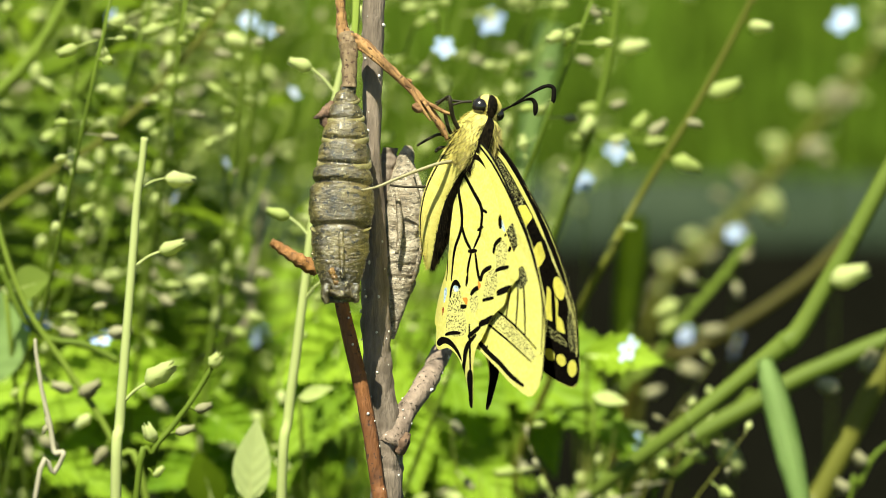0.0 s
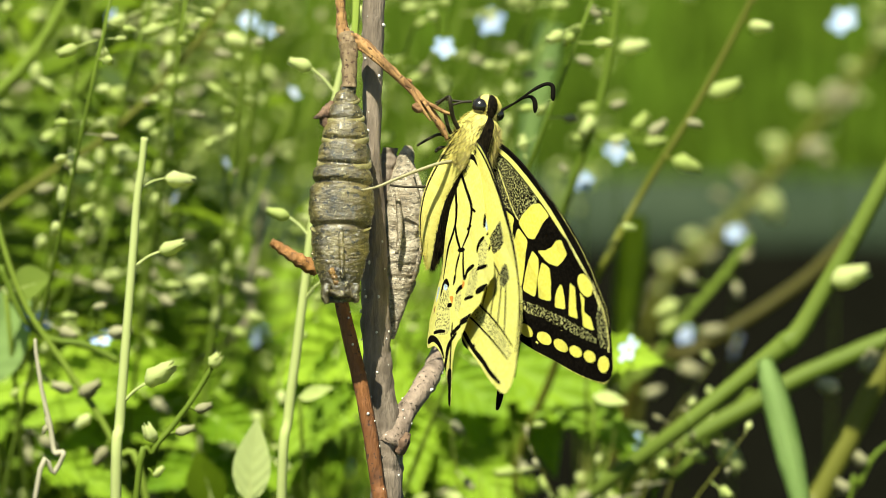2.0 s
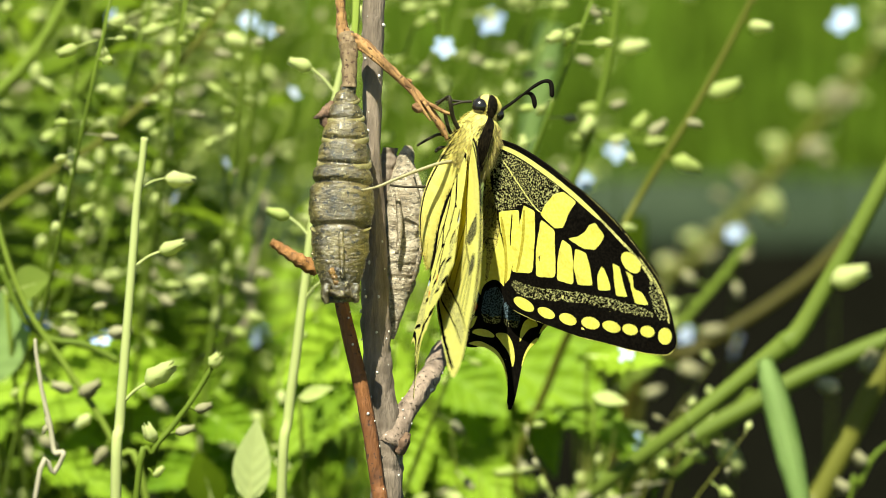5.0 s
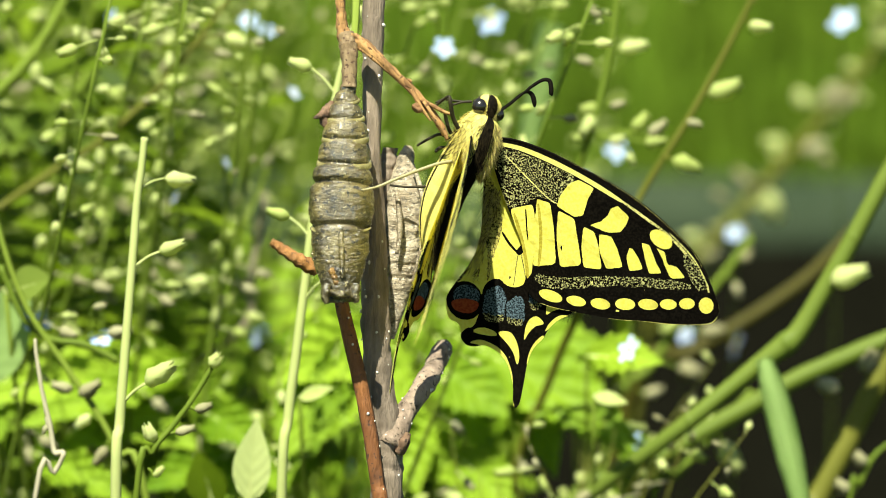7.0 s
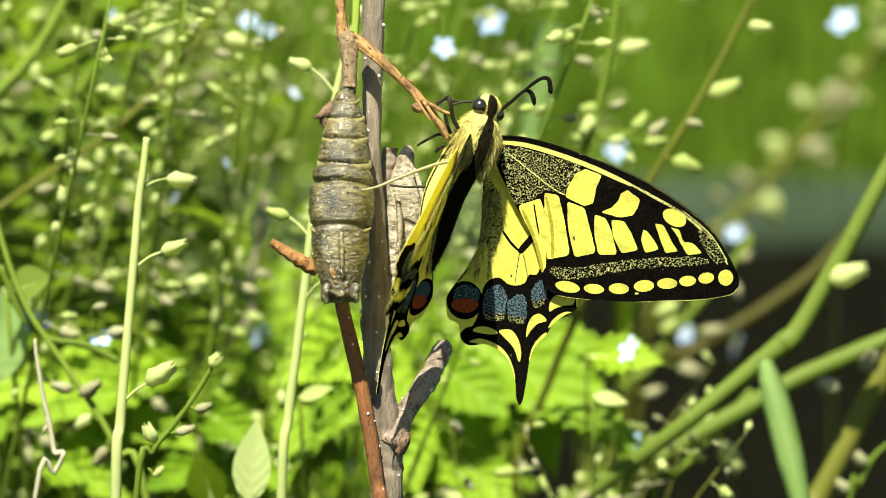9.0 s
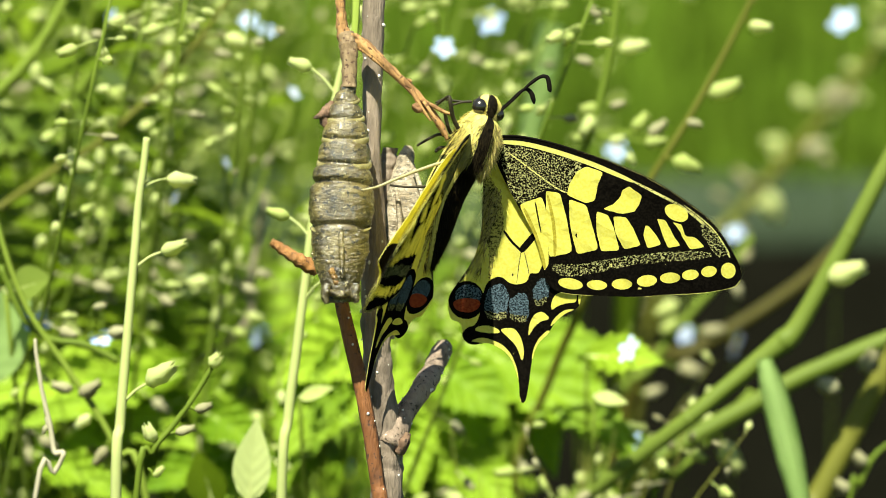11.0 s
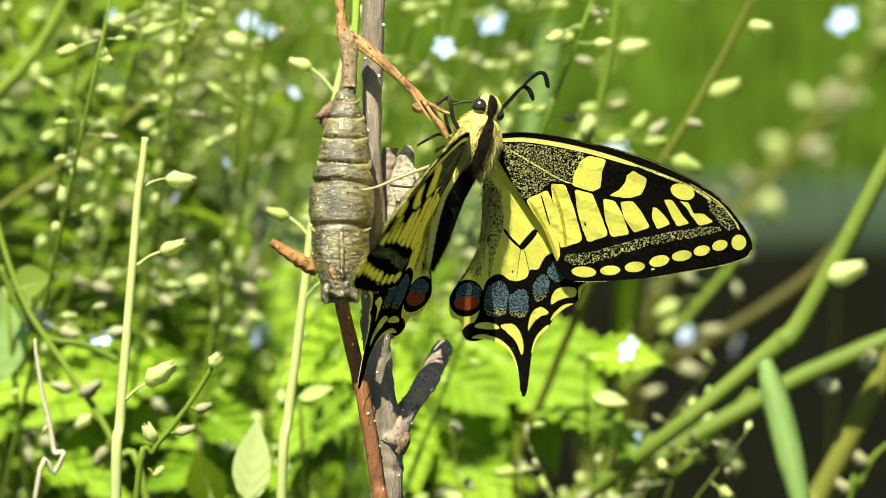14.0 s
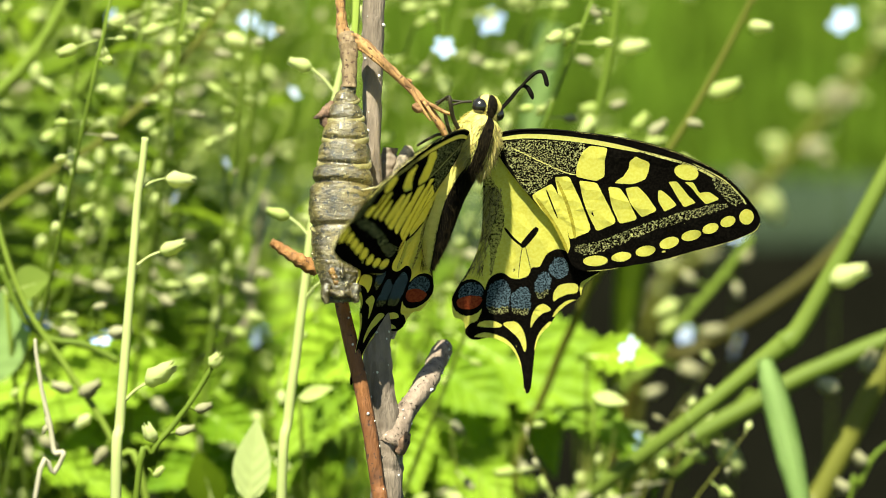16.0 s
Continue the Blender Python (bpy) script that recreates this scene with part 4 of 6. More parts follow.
fur(THORAX[1:5], 170, 17, 0.9, 0, butterfly, "shoulder_streak", M_DARKFUR, 64, 74, -15)
fur(THORAX, 700, 8, 1.3, 0, butterfly, "pale_dorsal_fur", M_GREYFUR, 22, 66, -15)
fur(THORAX[:3], 110, 18, 0.8, 0, butterfly, "collar_fur", M_DARKFUR, 36, 62, -15)
fur(HEAD, 800, 3, 0.7, 0, butterfly, "head_fur", M_FUR, 20, 180, -10)
fur(HEAD, 240, 5, 0.7, 0, butterfly, "head_dark_fur", M_DARKFUR, 0, 24, -10)
fur(ABDOMEN, 600, 9, 1.0, 0, butterfly, "abdomen_dark_fur", M_DARKFUR, 0, 34)
fur(ABDOMEN, 700, 4, 0.5, 0, butterfly, "abdomen_fur", M_FUR, 60, 180)
for x, y, z, r in ((-0.80, 6.01, -1.10, 1.16), (2.30, 5.11, -0.54, 1.00)):
    bm = bmesh.new()
    bmesh.ops.create_uvsphere(bm, u_segments=20, v_segments=12, radius=r * MM)
    bmesh.ops.translate(bm, vec=Vector((x, y, z)) * MM, verts=bm.verts)
    part("eye", bm, M_EYE, butterfly, "shining black compound eye")
for row in ([(0.15, 7.01, -2.50, 0.33), (-0.83, 6.74, -1.84, 0.33), (-1.65, 6.47, -1.71, 0.25)], [(-3.61, 5.01, -3.98, 0.17), (-2.41, 5.76, -3.34, 0.20), (-1.27, 6.17, -2.62, 0.22)],
            [(-5.06, 4.48, -6.20, 0.12), (-4.06, 5.24, -5.72, 0.17), (-3.34, 5.51, -4.61, 0.17), (-2.28, 5.87, -3.28, 0.17)]):
    part("palp", tube_mesh(row, 7), M_LEG, butterfly)
for row, m in (([(-3.59, -2.25, 0.06, 0.28), (-6.76, -2.72, 0.44, 0.27), (-9.32, -3.81, 0.21, 0.25), (-13.09, -5.22, 0.47, 0.22), (-15.94, -6.77, 0.18, 0.20), (-17.38, -7.15, 0.28, 0.17), (-18.70, -7.51, 0.19, 0.13)], M_PALELEG),
               ([(-3.05, 1.79, -1.03, 0.33), (-4.58, 3.69, -1.60, 0.33), (-5.56, 5.75, -1.81, 0.33), (-5.73, 6.71, -2.29, 0.25), (-5.61, 6.18, -3.32, 0.22), (-5.88, 4.91, -4.36, 0.20), (-6.46, 4.11, -4.51, 0.17)], M_LEG),
               ([(-2.07, 0.84, -2.56, 0.33), (-3.68, 1.18, -2.60, 0.29), (-4.21, 2.58, -3.52, 0.29), (-5.11, 4.28, -3.54, 0.25)], M_LEG),
               ([(-2.86, -0.17, -2.78, 0.29), (-4.24, 0.36, -4.03, 0.25), (-5.28, -0.71, -5.09, 0.22), (-6.45, -2.28, -6.05, 0.18)], M_LEG),
               ([(-3.32, -6.54, -0.75, 0.25), (-4.77, -7.41, -2.85, 0.22), (-7.47, -8.29, -4.59, 0.18), (-9.51, -8.66, -6.01, 0.17)], M_LEG),
               ([(-3.50, -1.29, -2.85, 0.29), (-4.31, -1.53, -3.38, 0.28), (-5.35, -1.88, -2.73, 0.25)], M_LEG)):
    part("leg", tube_mesh(row, 7), m, butterfly)

antennae = []
for row in ([(2.55, 5.33, -0.70, 0.25), (4.07, 6.87, -0.11, 0.25), (5.38, 8.35, 0.34, 0.27), (6.50, 9.54, 0.75, 0.30), (7.56, 10.40, 1.24, 0.33), (8.24, 10.44, 1.75, 0.38), (8.40, 9.71, 2.14, 0.42), (8.37, 8.77, 2.47, 0.38), (8.31, 8.59, 2.49, 0.17)],
            [(2.71, 5.32, -1.23, 0.25), (4.49, 6.70, -0.65, 0.25), (5.61, 7.74, -0.17, 0.28), (6.42, 8.13, 0.30, 0.33), (6.84, 7.71, 0.78, 0.42), (6.94, 6.81, 1.19, 0.42), (6.89, 6.24, 1.36, 0.21)]):
    root = row[0][:3]
    a = part("antenna", tube_mesh([((p[0] - root[0]) * 1.1, (p[1] - root[1]) * 1.1, (p[2] - root[2]) * 1.1, p[3] * (0.62 if p[3] < 0.29 else 0.84)) for p in row], 8), M_SKIN_DARK, butterfly, "black antenna with a hooked club")
    a.location = Vector(root) * MM
    antennae.append(a)

FORE_VEINS = ((-0.10, -1.5), (-0.42, -2.0), (-0.62, -2.5), (-0.85, -3.0))
HIND_VEINS = ((-1.1, -6.0), (-2.0, -4.0), (-0.5, -4.0))
wings = {}
for side, word in ((1, "R"), (-1, "L")):
    wings[word + "H"] = wing("hindwing", HIND, HIND_UP, HIND_DOWN, Y, HIND_VEINS, side, butterfly, "tailed hindwing with blue patches and a red eyespot", 0.0387, 0.0113)
    wings[word + "F"] = wing("forewing", FORE, FORE_UP, FORE_DOWN, K, FORE_VEINS, side, butterfly, "yellow forewing with black veins and a spotted border", wash=0.07)
    hair_fringe(side, wings[word + "H"], 5, M_DARKFUR, "dark_fringe", 70)
    hair_fringe(side, wings[word + "H"], 6, M_GREYFUR, "pale_fringe", 300)
    edge = [(side * p, q, -0.0009 * (p - 18) ** 2, 0.15 - 0.006 * i) for i, (p, q) in enumerate(FORE[1:11])]
    part("costa", tube_mesh(edge, 6), M_SKIN_DARK, wings[word + "F"])


def wing_rows(side, hinge, rows, lift=0.0):
    """Poses of a wing in the butterfly's space from flap, sweep and twist in degrees."""
    out = []
    for t, flap, sweep, twist in rows:
        fl, sw, tw = radians(flap), radians(sweep), radians(twist)
        s0, a, d = Vector((side, 0, 0)), Vector((0, 1, 0)), Vector((0, 0, 1))
        s = s0 * math.cos(fl) + d * math.sin(fl)
        n = d * math.cos(fl) - s0 * math.sin(fl)
        f = a * math.cos(tw) + n * math.sin(tw)
        s, f = s * math.cos(sw) + f * math.sin(sw), f * math.cos(sw) - s * math.sin(sw)
        x = s * side
        m = Matrix((x, f, x.cross(f))).transposed().to_4x4()
        m.translation = (Vector(hinge) + n * lift) * MM
        out.append((t, m))
    return out


RIGHT_FORE = (
    (0.0, 92.8, -13.9, 0.5), (0.5, 91.8, -13.6, 0.5), (1.0, 88.9, -13.3, 0.0), (1.5, 86.5, -13.0, -1.5),
    (2.0, 82.5, -12.5, -2.3), (2.5, 79.0, -11.8, -1.4), (3.0, 76.0, -10.6, -1.4), (3.5, 73.0, -10.0, -2.3),
    (4.0, 69.9, -8.2, -3.2), (6.5, 59.1, -1.8, -2.0), (7.0, 52.7, -0.1, -2.2), (7.5, 50.0, 1.5, -2.5),
    (8.0, 46.4, 2.6, -3.3), (8.5, 46.7, 3.9, -3.9), (9.0, 43.7, 4.6, -2.8), (11.5, 40.1, 5.0, -1.2),
    (12.0, 40.5, 4.6, -0.4), (12.5, 40.0, 5.6, -0.4), (13.0, 38.7, 6.8, -0.3), (13.5, 38.5, 7.8, -0.5),
    (14.0, 35.0, 10.2, 0.6), (14.5, 33.9, 10.8, -0.0), (15.0, 37.5, 12.0, 0.3), (15.5, 37.1, 13.1, 0.3),
    (16.0, 32.0, 15.2, 1.3))
RIGHT_HIND = (
    (0.0, 94.5, 5.8, 1.0), (0.5, 93.0, 4.7, 1.3), (1.0, 91.0, 5.9, 0.3), (1.5, 88.4, 5.9, -0.7),
    (2.0, 84.9, 5.6, -1.2), (2.5, 81.0, 3.9, -0.1), (3.0, 76.6, 0.8, 2.5), (3.5, 73.2, 1.3, 0.9),
    (4.0, 70.4, 1.4, 0.0), (6.5, 59.0, 0.7, -2.6), (7.0, 56.2, 0.3, -1.3), (7.5, 52.0, -0.3, -1.5),
    (8.0, 48.6, -0.5, -2.4), (8.5, 46.5, -0.6, -2.7), (9.0, 45.1, -0.6, -2.3), (11.5, 42.1, -0.2, -1.4),
    (12.0, 42.1, -0.8, -1.3), (12.5, 40.7, -0.8, -1.0), (13.0, 38.9, -0.6, -0.7), (13.5, 38.0, -0.6, -0.7),
    (14.0, 33.3, -0.7, 0.5), (14.5, 32.6, -0.6, 0.4), (15.0, 36.4, -0.2, 0.1), (15.5, 36.8, 0.1, 1.3),
    (16.0, 30.7, 0.3, 1.5))
LEFT_FORE = (
    (0.0, 86.3, -18.1, 1.7), (0.5, 85.0, -18.2, 1.3), (1.0, 82.3, -18.0, 0.8), (1.5, 81.3, -18.0, 0.3),
    (2.0, 77.9, -17.7, 0.4), (2.5, 74.6, -17.0, 0.9), (3.0, 71.6, -16.8, 0.9), (3.5, 70.7, -16.2, 0.9),
    (4.0, 67.9, -15.7, 0.8), (6.5, 58.2, -10.3, 1.4), (7.0, 53.8, -8.0, 1.4), (7.5, 51.6, -6.9, 2.1),
    (8.0, 53.3, -5.3, 8.8), (8.5, 52.4, -4.9, 9.2), (9.0, 48.2, -2.9, 5.5), (11.5, 44.6, -3.7, 8.0),
    (12.0, 49.8, -5.0, 9.2), (12.5, 49.9, -4.2, 9.0), (13.0, 47.6, -3.2, 10.7), (13.5, 46.1, -1.9, 7.5),
    (14.0, 40.2, 1.6, 5.4), (14.5, 39.5, 2.9, 5.8), (15.0, 44.0, 3.6, 6.5), (15.5, 44.4, 3.5, 8.0),
    (16.0, 35.3, 7.3, 7.2))
LEFT_HIND = (
    (0.0, 87.2, 9.0, 3.9), (0.5, 85.7, 8.6, 3.9), (1.0, 82.6, 8.5, 3.7), (1.5, 81.4, 8.4, 3.6),
    (2.0, 77.1, 8.4, 3.7), (2.5, 73.0, 8.6, 4.0), (3.0, 69.7, 8.5, 4.2), (3.5, 68.2, 8.6, 4.5),
    (4.0, 64.9, 8.6, 4.1), (6.5, 54.0, 10.2, 3.9), (7.0, 48.5, 8.9, 2.5), (7.5, 44.2, 6.4, 0.9),
    (8.0, 41.4, 2.4, 1.1), (8.5, 40.8, 2.0, 1.6), (9.0, 39.3, 3.2, 1.3), (11.5, 31.3, 1.0, 1.8),
    (12.0, 37.4, 0.8, 2.3), (12.5, 38.0, 1.7, 2.1), (13.0, 36.2, 5.6, 1.4), (13.5, 31.4, 1.7, 1.3),
    (14.0, 29.0, 0.3, 2.6), (14.5, 26.8, -2.3, 3.4), (15.0, 29.2, -2.3, 2.6), (15.5, 29.1, -2.8, 2.8),
    (16.0, 22.2, -4.2, 4.7))

# ---- plants ----
M_STEM = tinted("green_stem", (0.09, 0.14, 0.01), (0.22, 0.29, 0.04), 0.2, 0.6, 120.0, 0.2)
M_PALESTEM = tinted("pale_stem", (0.42, 0.47, 0.16), (0.56, 0.60, 0.26), 0.25)
M_OLIVE = tinted("olive_stem", (0.085, 0.095, 0.010), (0.155, 0.155, 0.028), 0.15)
# Brownish culm with the shade around it put into its darker colour.
M_SHADEDCULM = tinted("shaded_culm", (0.05, 0.045, 0.007), (0.09, 0.08, 0.014), 0.1)
M_BLADE = tinted("pale_grass_blade", (0.25, 0.37, 0.11), (0.36, 0.48, 0.18), 0.35)
M_GRASS = tinted("grass", (0.105, 0.155, 0.020), (0.185, 0.240, 0.044), 0.3)
M_DRY = tinted("dry_stem", (0.34, 0.30, 0.20), (0.52, 0.48, 0.34), 0.15)
M_BUD = tinted("seed_calyx", (0.38, 0.46, 0.10), (0.74, 0.77, 0.38), 0.45, 0.6, 500.0)
M_PINKBUD = tinted("dull_calyx", (0.27, 0.25, 0.13), (0.44, 0.42, 0.25), 0.3, 0.6, 500.0)
M_LEAF = tinted("leaf", (0.022, 0.054, 0.002), (0.21, 0.30, 0.012), 0.45, 0.6, 90.0, 0.2)
M_NETTLE = tinted("bright_leaf", (0.11, 0.205, 0.008), (0.315, 0.445, 0.036), 0.34, 0.55, 260.0)
M_PALELEAF = tinted("pale_leaf", (0.46, 0.53, 0.19), (0.60, 0.65, 0.28), 0.3, 0.5, 140.0)
M_PETAL = tinted("blue_petal", (0.38, 0.50, 0.78), (0.58, 0.68, 0.88), 0.3, 0.6, 700.0)
M_WHITEPETAL = tinted("pale_petal", (0.55, 0.64, 0.86), (0.72, 0.78, 0.92), 0.3, 0.6, 700.0)
M_FLOWEREYE = plain("flower_eye", (0.55, 0.40, 0.04), (0.75, 0.6, 0.1), 900.0)


def bud_mesh(name, kind, material, stalk=0.0):
    """A nodding calyx: round at the stalk, with five lobes closing to a point."""
    bm = bmesh.new()
    prof = ((0.0, 0.12), (0.12, 0.62), (0.35, 1.0), (0.6, 0.86), (0.82, 0.62), (0.95, 0.42)) if kind else ((0.0, 0.15), (0.2, 0.8), (0.45, 1.0), (0.7, 0.8), (1.0, 0.5))
    rings = []
    for i, (h, r) in enumerate(prof):
        ring = []
        for k in range(10):
            an = 2 * math.pi * k / 10
            rr = r * 0.27 * (1 + (0.24 if k % 2 else -0.14) * (0.4 + h) + 0.45 * noise.noise(Vector((k * 0.7, i * 1.3, kind + 3))))
            ring.append(bm.verts.new((math.cos(an) * rr, math.sin(an) * rr, h + (0.24 if k % 2 and i == len(prof) - 1 else 0))))
        rings.append(ring)
    for a, b in zip(rings, rings[1:]):
        for k in range(10):
            bm.faces.new((a[k], a[(k + 1) % 10], b[(k + 1) % 10], b[k]))
    bm.faces.new(rings[0][::-1])
    bm.faces.new(rings[-1])
    if stalk:
        tube(bm, [(0, 0, -stalk, 0.05), (0.05, 0, -stalk / 2, 0.05), (0, 0, 0.05, 0.06)], 4, unit=1.0)
    me = bpy.data.meshes.new(name)
    bm.to_mesh(me)
    bm.free()
    me.materials.append(material)
    me.shade_smooth()
    return me


BUDS = [bud_mesh("calyx", 1, M_BUD), bud_mesh("calyx", 0, M_BUD), bud_mesh("calyx", 1, M_PINKBUD)]
STALKED = [bud_mesh("stalked_calyx", 1, M_BUD, 1.1), bud_mesh("stalked_calyx", 0, M_BUD, 1.1), bud_mesh("stalked_calyx", 1, M_PINKBUD, 1.1)]


def turn_to(way, spin=0.0):
    return Vector(way).to_track_quat("Z", "Y").to_matrix().to_4x4() @ Matrix.Rotation(spin, 4, "Z")


def set_bud(parent, root, tip, kind=0, width=1.0, kinds=BUDS):
    """A calyx from its stalk's end to its point, in the plant's own millimetres."""
    root, tip = Vector(root), Vector(tip)
    vary = noise.noise(tip * 0.7)
    tip = root.lerp(tip, 0.86 + 0.12 * vary)
    width *= 1.08 - 0.2 * vary
    ob = new("bud", kinds[kind])
    ob.parent = parent
    n = (tip - root).length
    ob.matrix_basis = Matrix.Translation(root * MM) @ turn_to(tip - root, n) @ Matrix.Diagonal((n * width * MM, n * width * MM, n * MM, 1))
    return ob


def to_ground(line, spread=0.25):
    """Carries a stem on downwards to the soil."""
    line = [tuple(p) for p in line]
    a, b = Vector(line[-2][:3]), Vector(line[-1][:3])
    lean = (b - a).normalized()
    lean = Vector((lean.x * spread, lean.y * spread, -1))
    for f in (0.5, 1.02):
        p = b + lean * (b.z * f)
        line.append((p.x, p.y, p.z, line[-1][3] if len(line[-1]) > 3 else 0.4))
    return line


def seed_stem(label, line, material, buds=(), rooted=True, group="seeding stems", name="seed_plant", wobble=0.06):
    """A stem with stalked calyces: each entry holds the stalk's foot, the calyx's foot and its point."""
    ob = thing(name, label, "wild plant", line[-1][:3], group)
    full = to_ground(line) if rooted else line
    part("stem", tube_mesh(local(ob, full), 8, wobble, 1.0, 5, line[0][0]), material, ob)
    if name == "grass_plant":
        for x, y, z, r in local(ob, line[2:-1:3]):
            bm = bmesh.new()
            bmesh.ops.create_uvsphere(bm, u_segments=12, v_segments=8, radius=r * 1.04 * MM)
            bmesh.ops.translate(bm, vec=Vector((x, y, z)) * MM, verts=bm.verts)
            part("joint", bm, material, ob)
    for entry in buds:
        kind = entry[3] if len(entry) > 3 else 0
        foot, root, tip = [Vector(p) for p in local(ob, [q[:3] for q in entry[:3]])]
        mid = (foot + root) / 2 + Vector((0, 0, 0.3))
        if (foot - root).length > 0.4:
            part("stalk", tube_mesh([(*foot, 0.28), (*mid, 0.22), (*root, 0.22)], 5), material, ob)
        set_bud(ob, root, tip, kind, entry[4] if len(entry) > 4 else 1.0)
    return ob


PALE = seed_stem("pale green broken-off stem with a few seed pods", [(-45.72, 21.17, 217.03, 0.54), (-46.24, 20.15, 212.20, 0.57), (-46.85, 19.25, 207.97, 0.61), (-47.45, 17.62, 200.34, 0.65), (-48.15, 15.82, 191.87, 0.68), (-48.84, 14.02, 183.40, 0.73), (-49.53, 12.04, 174.08, 0.80), (-50.14, 9.52, 162.23, 0.84)], M_PALESTEM,
          [[(-46.9, 17.1, 197.8), (-43.4, 16.5, 200.0), (-39.4, 16.9, 201.6)], [(-46.5, 19.5, 209.3), (-43.0, 23.8, 210.1), (-38.4, 24.7, 209.7)], [(-48.7, 12.8, 177.6), (-45.5, 12.3, 180.3), (-40.7, 12.0, 183.7)]])
seed_stem("slender grey-green stem with small seed pods behind the twig", [(-12.68, 33.32, 235.71, 0.53), (-15.76, 31.31, 226.24, 0.57), (-18.14, 28.75, 214.18, 0.62), (-20.43, 26.18, 202.13, 0.66), (-21.48, 24.35, 193.51, 0.70), (-22.80, 22.16, 183.18, 0.75), (-24.12, 19.96, 172.84, 0.79), (-25.18, 17.21, 159.93, 0.79)], M_PALESTEM,
          [[(-16.6, 30.4, 222.1), (-20.4, 31.3, 226.1), (-24.1, 31.5, 227.3), 0, 1.1], [(-20.8, 25.8, 200.4), (-23.9, 26.5, 203.4), (-27.6, 26.7, 204.5)], [(-21.4, 23.8, 191.1), (-18.8, 22.4, 194.1), (-16.0, 22.8, 196.0), 1]])
seed_stem("grey-green stem with round buds", [(-35.48, 15.82, 182.24, 0.35), (-38.17, 14.88, 177.81, 0.43), (-41.65, 13.89, 173.13, 0.48), (-44.70, 13.07, 169.31, 0.52), (-47.30, 11.45, 161.65, 0.52)], M_STEM,
          [[(-35.7, 15.7, 181.9), (-35.8, 15.8, 182.1), (-34.2, 15.2, 184.2), 1, 1.5], [(-43.0, 13.5, 171.4), (-41.2, 13.7, 172.2), (-38.2, 13.9, 173.0), 2], [(-44.2, 13.3, 170.2), (-44.5, 13.4, 170.8), (-45.6, 13.0, 173.7), 1, 1.3], [(-45.4, 12.5, 166.8), (-44.5, 12.3, 165.5), (-42.8, 12.6, 167.2), 0], [(-39.5, 14.5, 175.9), (-38.2, 14.4, 175.6), (-35.4, 15.6, 176.2), 2]])
seed_stem("dark green leaning stem with dull buds", [(-73.70, 47.11, 204.39, 0.46), (-70.95, 44.82, 193.63, 0.46), (-67.28, 42.92, 184.66, 0.49), (-61.78, 41.20, 176.59, 0.54), (-56.74, 39.68, 169.42, 0.54), (-52.62, 38.15, 162.25, 0.57), (-48.03, 36.44, 154.18, 0.61)], M_STEM,
          [[(-60.9, 40.9, 175.2), (-60.0, 40.2, 172.1), (-63.6, 40.4, 173.0), 2], [(-57.2, 39.8, 170.1), (-58.9, 38.6, 171.6), (-55.2, 39.1, 173.9), 2], [(-54.0, 38.7, 164.9), (-54.5, 38.3, 163.1), (-56.7, 37.7, 160.0), 2], [(-54.5, 38.9, 165.8), (-57.2, 39.4, 168.1), (-60.0, 38.9, 165.8), 0]])
seed_stem("withered whitish stem with a kink", [(-63.31, 20.58, 185.37, 0.25), (-62.96, 19.85, 181.94, 0.31), (-62.08, 18.75, 176.80, 0.37), (-61.03, 17.84, 172.51, 0.37), (-60.32, 16.93, 168.22, 0.49), (-58.80, 15.93, 168.32, 0.43), (-60.20, 15.28, 165.24, 0.37), (-63.35, 14.24, 160.36, 0.37)], M_DRY, [[(-61.7, 18.0, 173.4), (-61.4, 17.8, 172.3), (-62.1, 17.5, 170.8), 2]], name="withered_plant", wobble=0.45)
seed_stem("brownish arching stem with nodding pods", [(-35.14, 96.01, 232.41, 0.52), (-38.12, 95.08, 228.04, 0.42), (-43.09, 93.69, 221.54, 0.45), (-48.55, 92.29, 214.93, 0.49), (-54.01, 91.13, 209.49, 0.53), (-60.96, 89.92, 203.77, 0.61), (-68.90, 88.88, 198.91, 0.64), (-77.83, 87.58, 192.79, 0.68), (-85.77, 86.30, 186.77, 0.68)], M_OLIVE,
          [[(-42.2, 84.8, 223.0), (-37.7, 84.9, 223.4), (-33.0, 84.6, 222.1)], [(-42.9, 84.6, 222.1), (-39.4, 84.4, 220.9), (-36.5, 84.2, 220.3), 2], [(-52.1, 82.4, 211.5), (-48.6, 81.1, 212.7), (-44.2, 80.9, 211.8)], [(-50.2, 82.9, 213.9), (-48.2, 83.2, 215.4), (-43.8, 83.4, 216.5)],
           [(-61.9, 80.8, 204.4), (-56.9, 79.4, 204.9), (-52.5, 79.0, 202.7)], [(-62.9, 80.7, 203.7), (-64.7, 79.0, 202.7), (-60.3, 78.7, 201.3)], [(-70.7, 79.5, 198.2), (-70.2, 79.4, 197.4), (-67.0, 79.5, 198.2), 2], [(-48.2, 83.3, 215.8), (-47.3, 83.8, 218.2), (-47.3, 84.4, 221.1)]])
seed_stem("green stem with buds near its tip", [(-64.57, 93.02, 232.78, 0.94), (-68.03, 91.37, 225.05, 1.04), (-73.46, 89.73, 217.33, 1.04), (-80.37, 88.29, 210.57, 1.13), (-89.25, 86.04, 199.94, 1.13)], M_STEM,
          [[(-69.1, 88.0, 223.5), (-70.6, 87.0, 218.7), (-70.9, 86.1, 214.9), 1], [(-66.2, 88.8, 227.4), (-64.2, 88.2, 224.5), (-60.8, 87.6, 221.6), 0]])
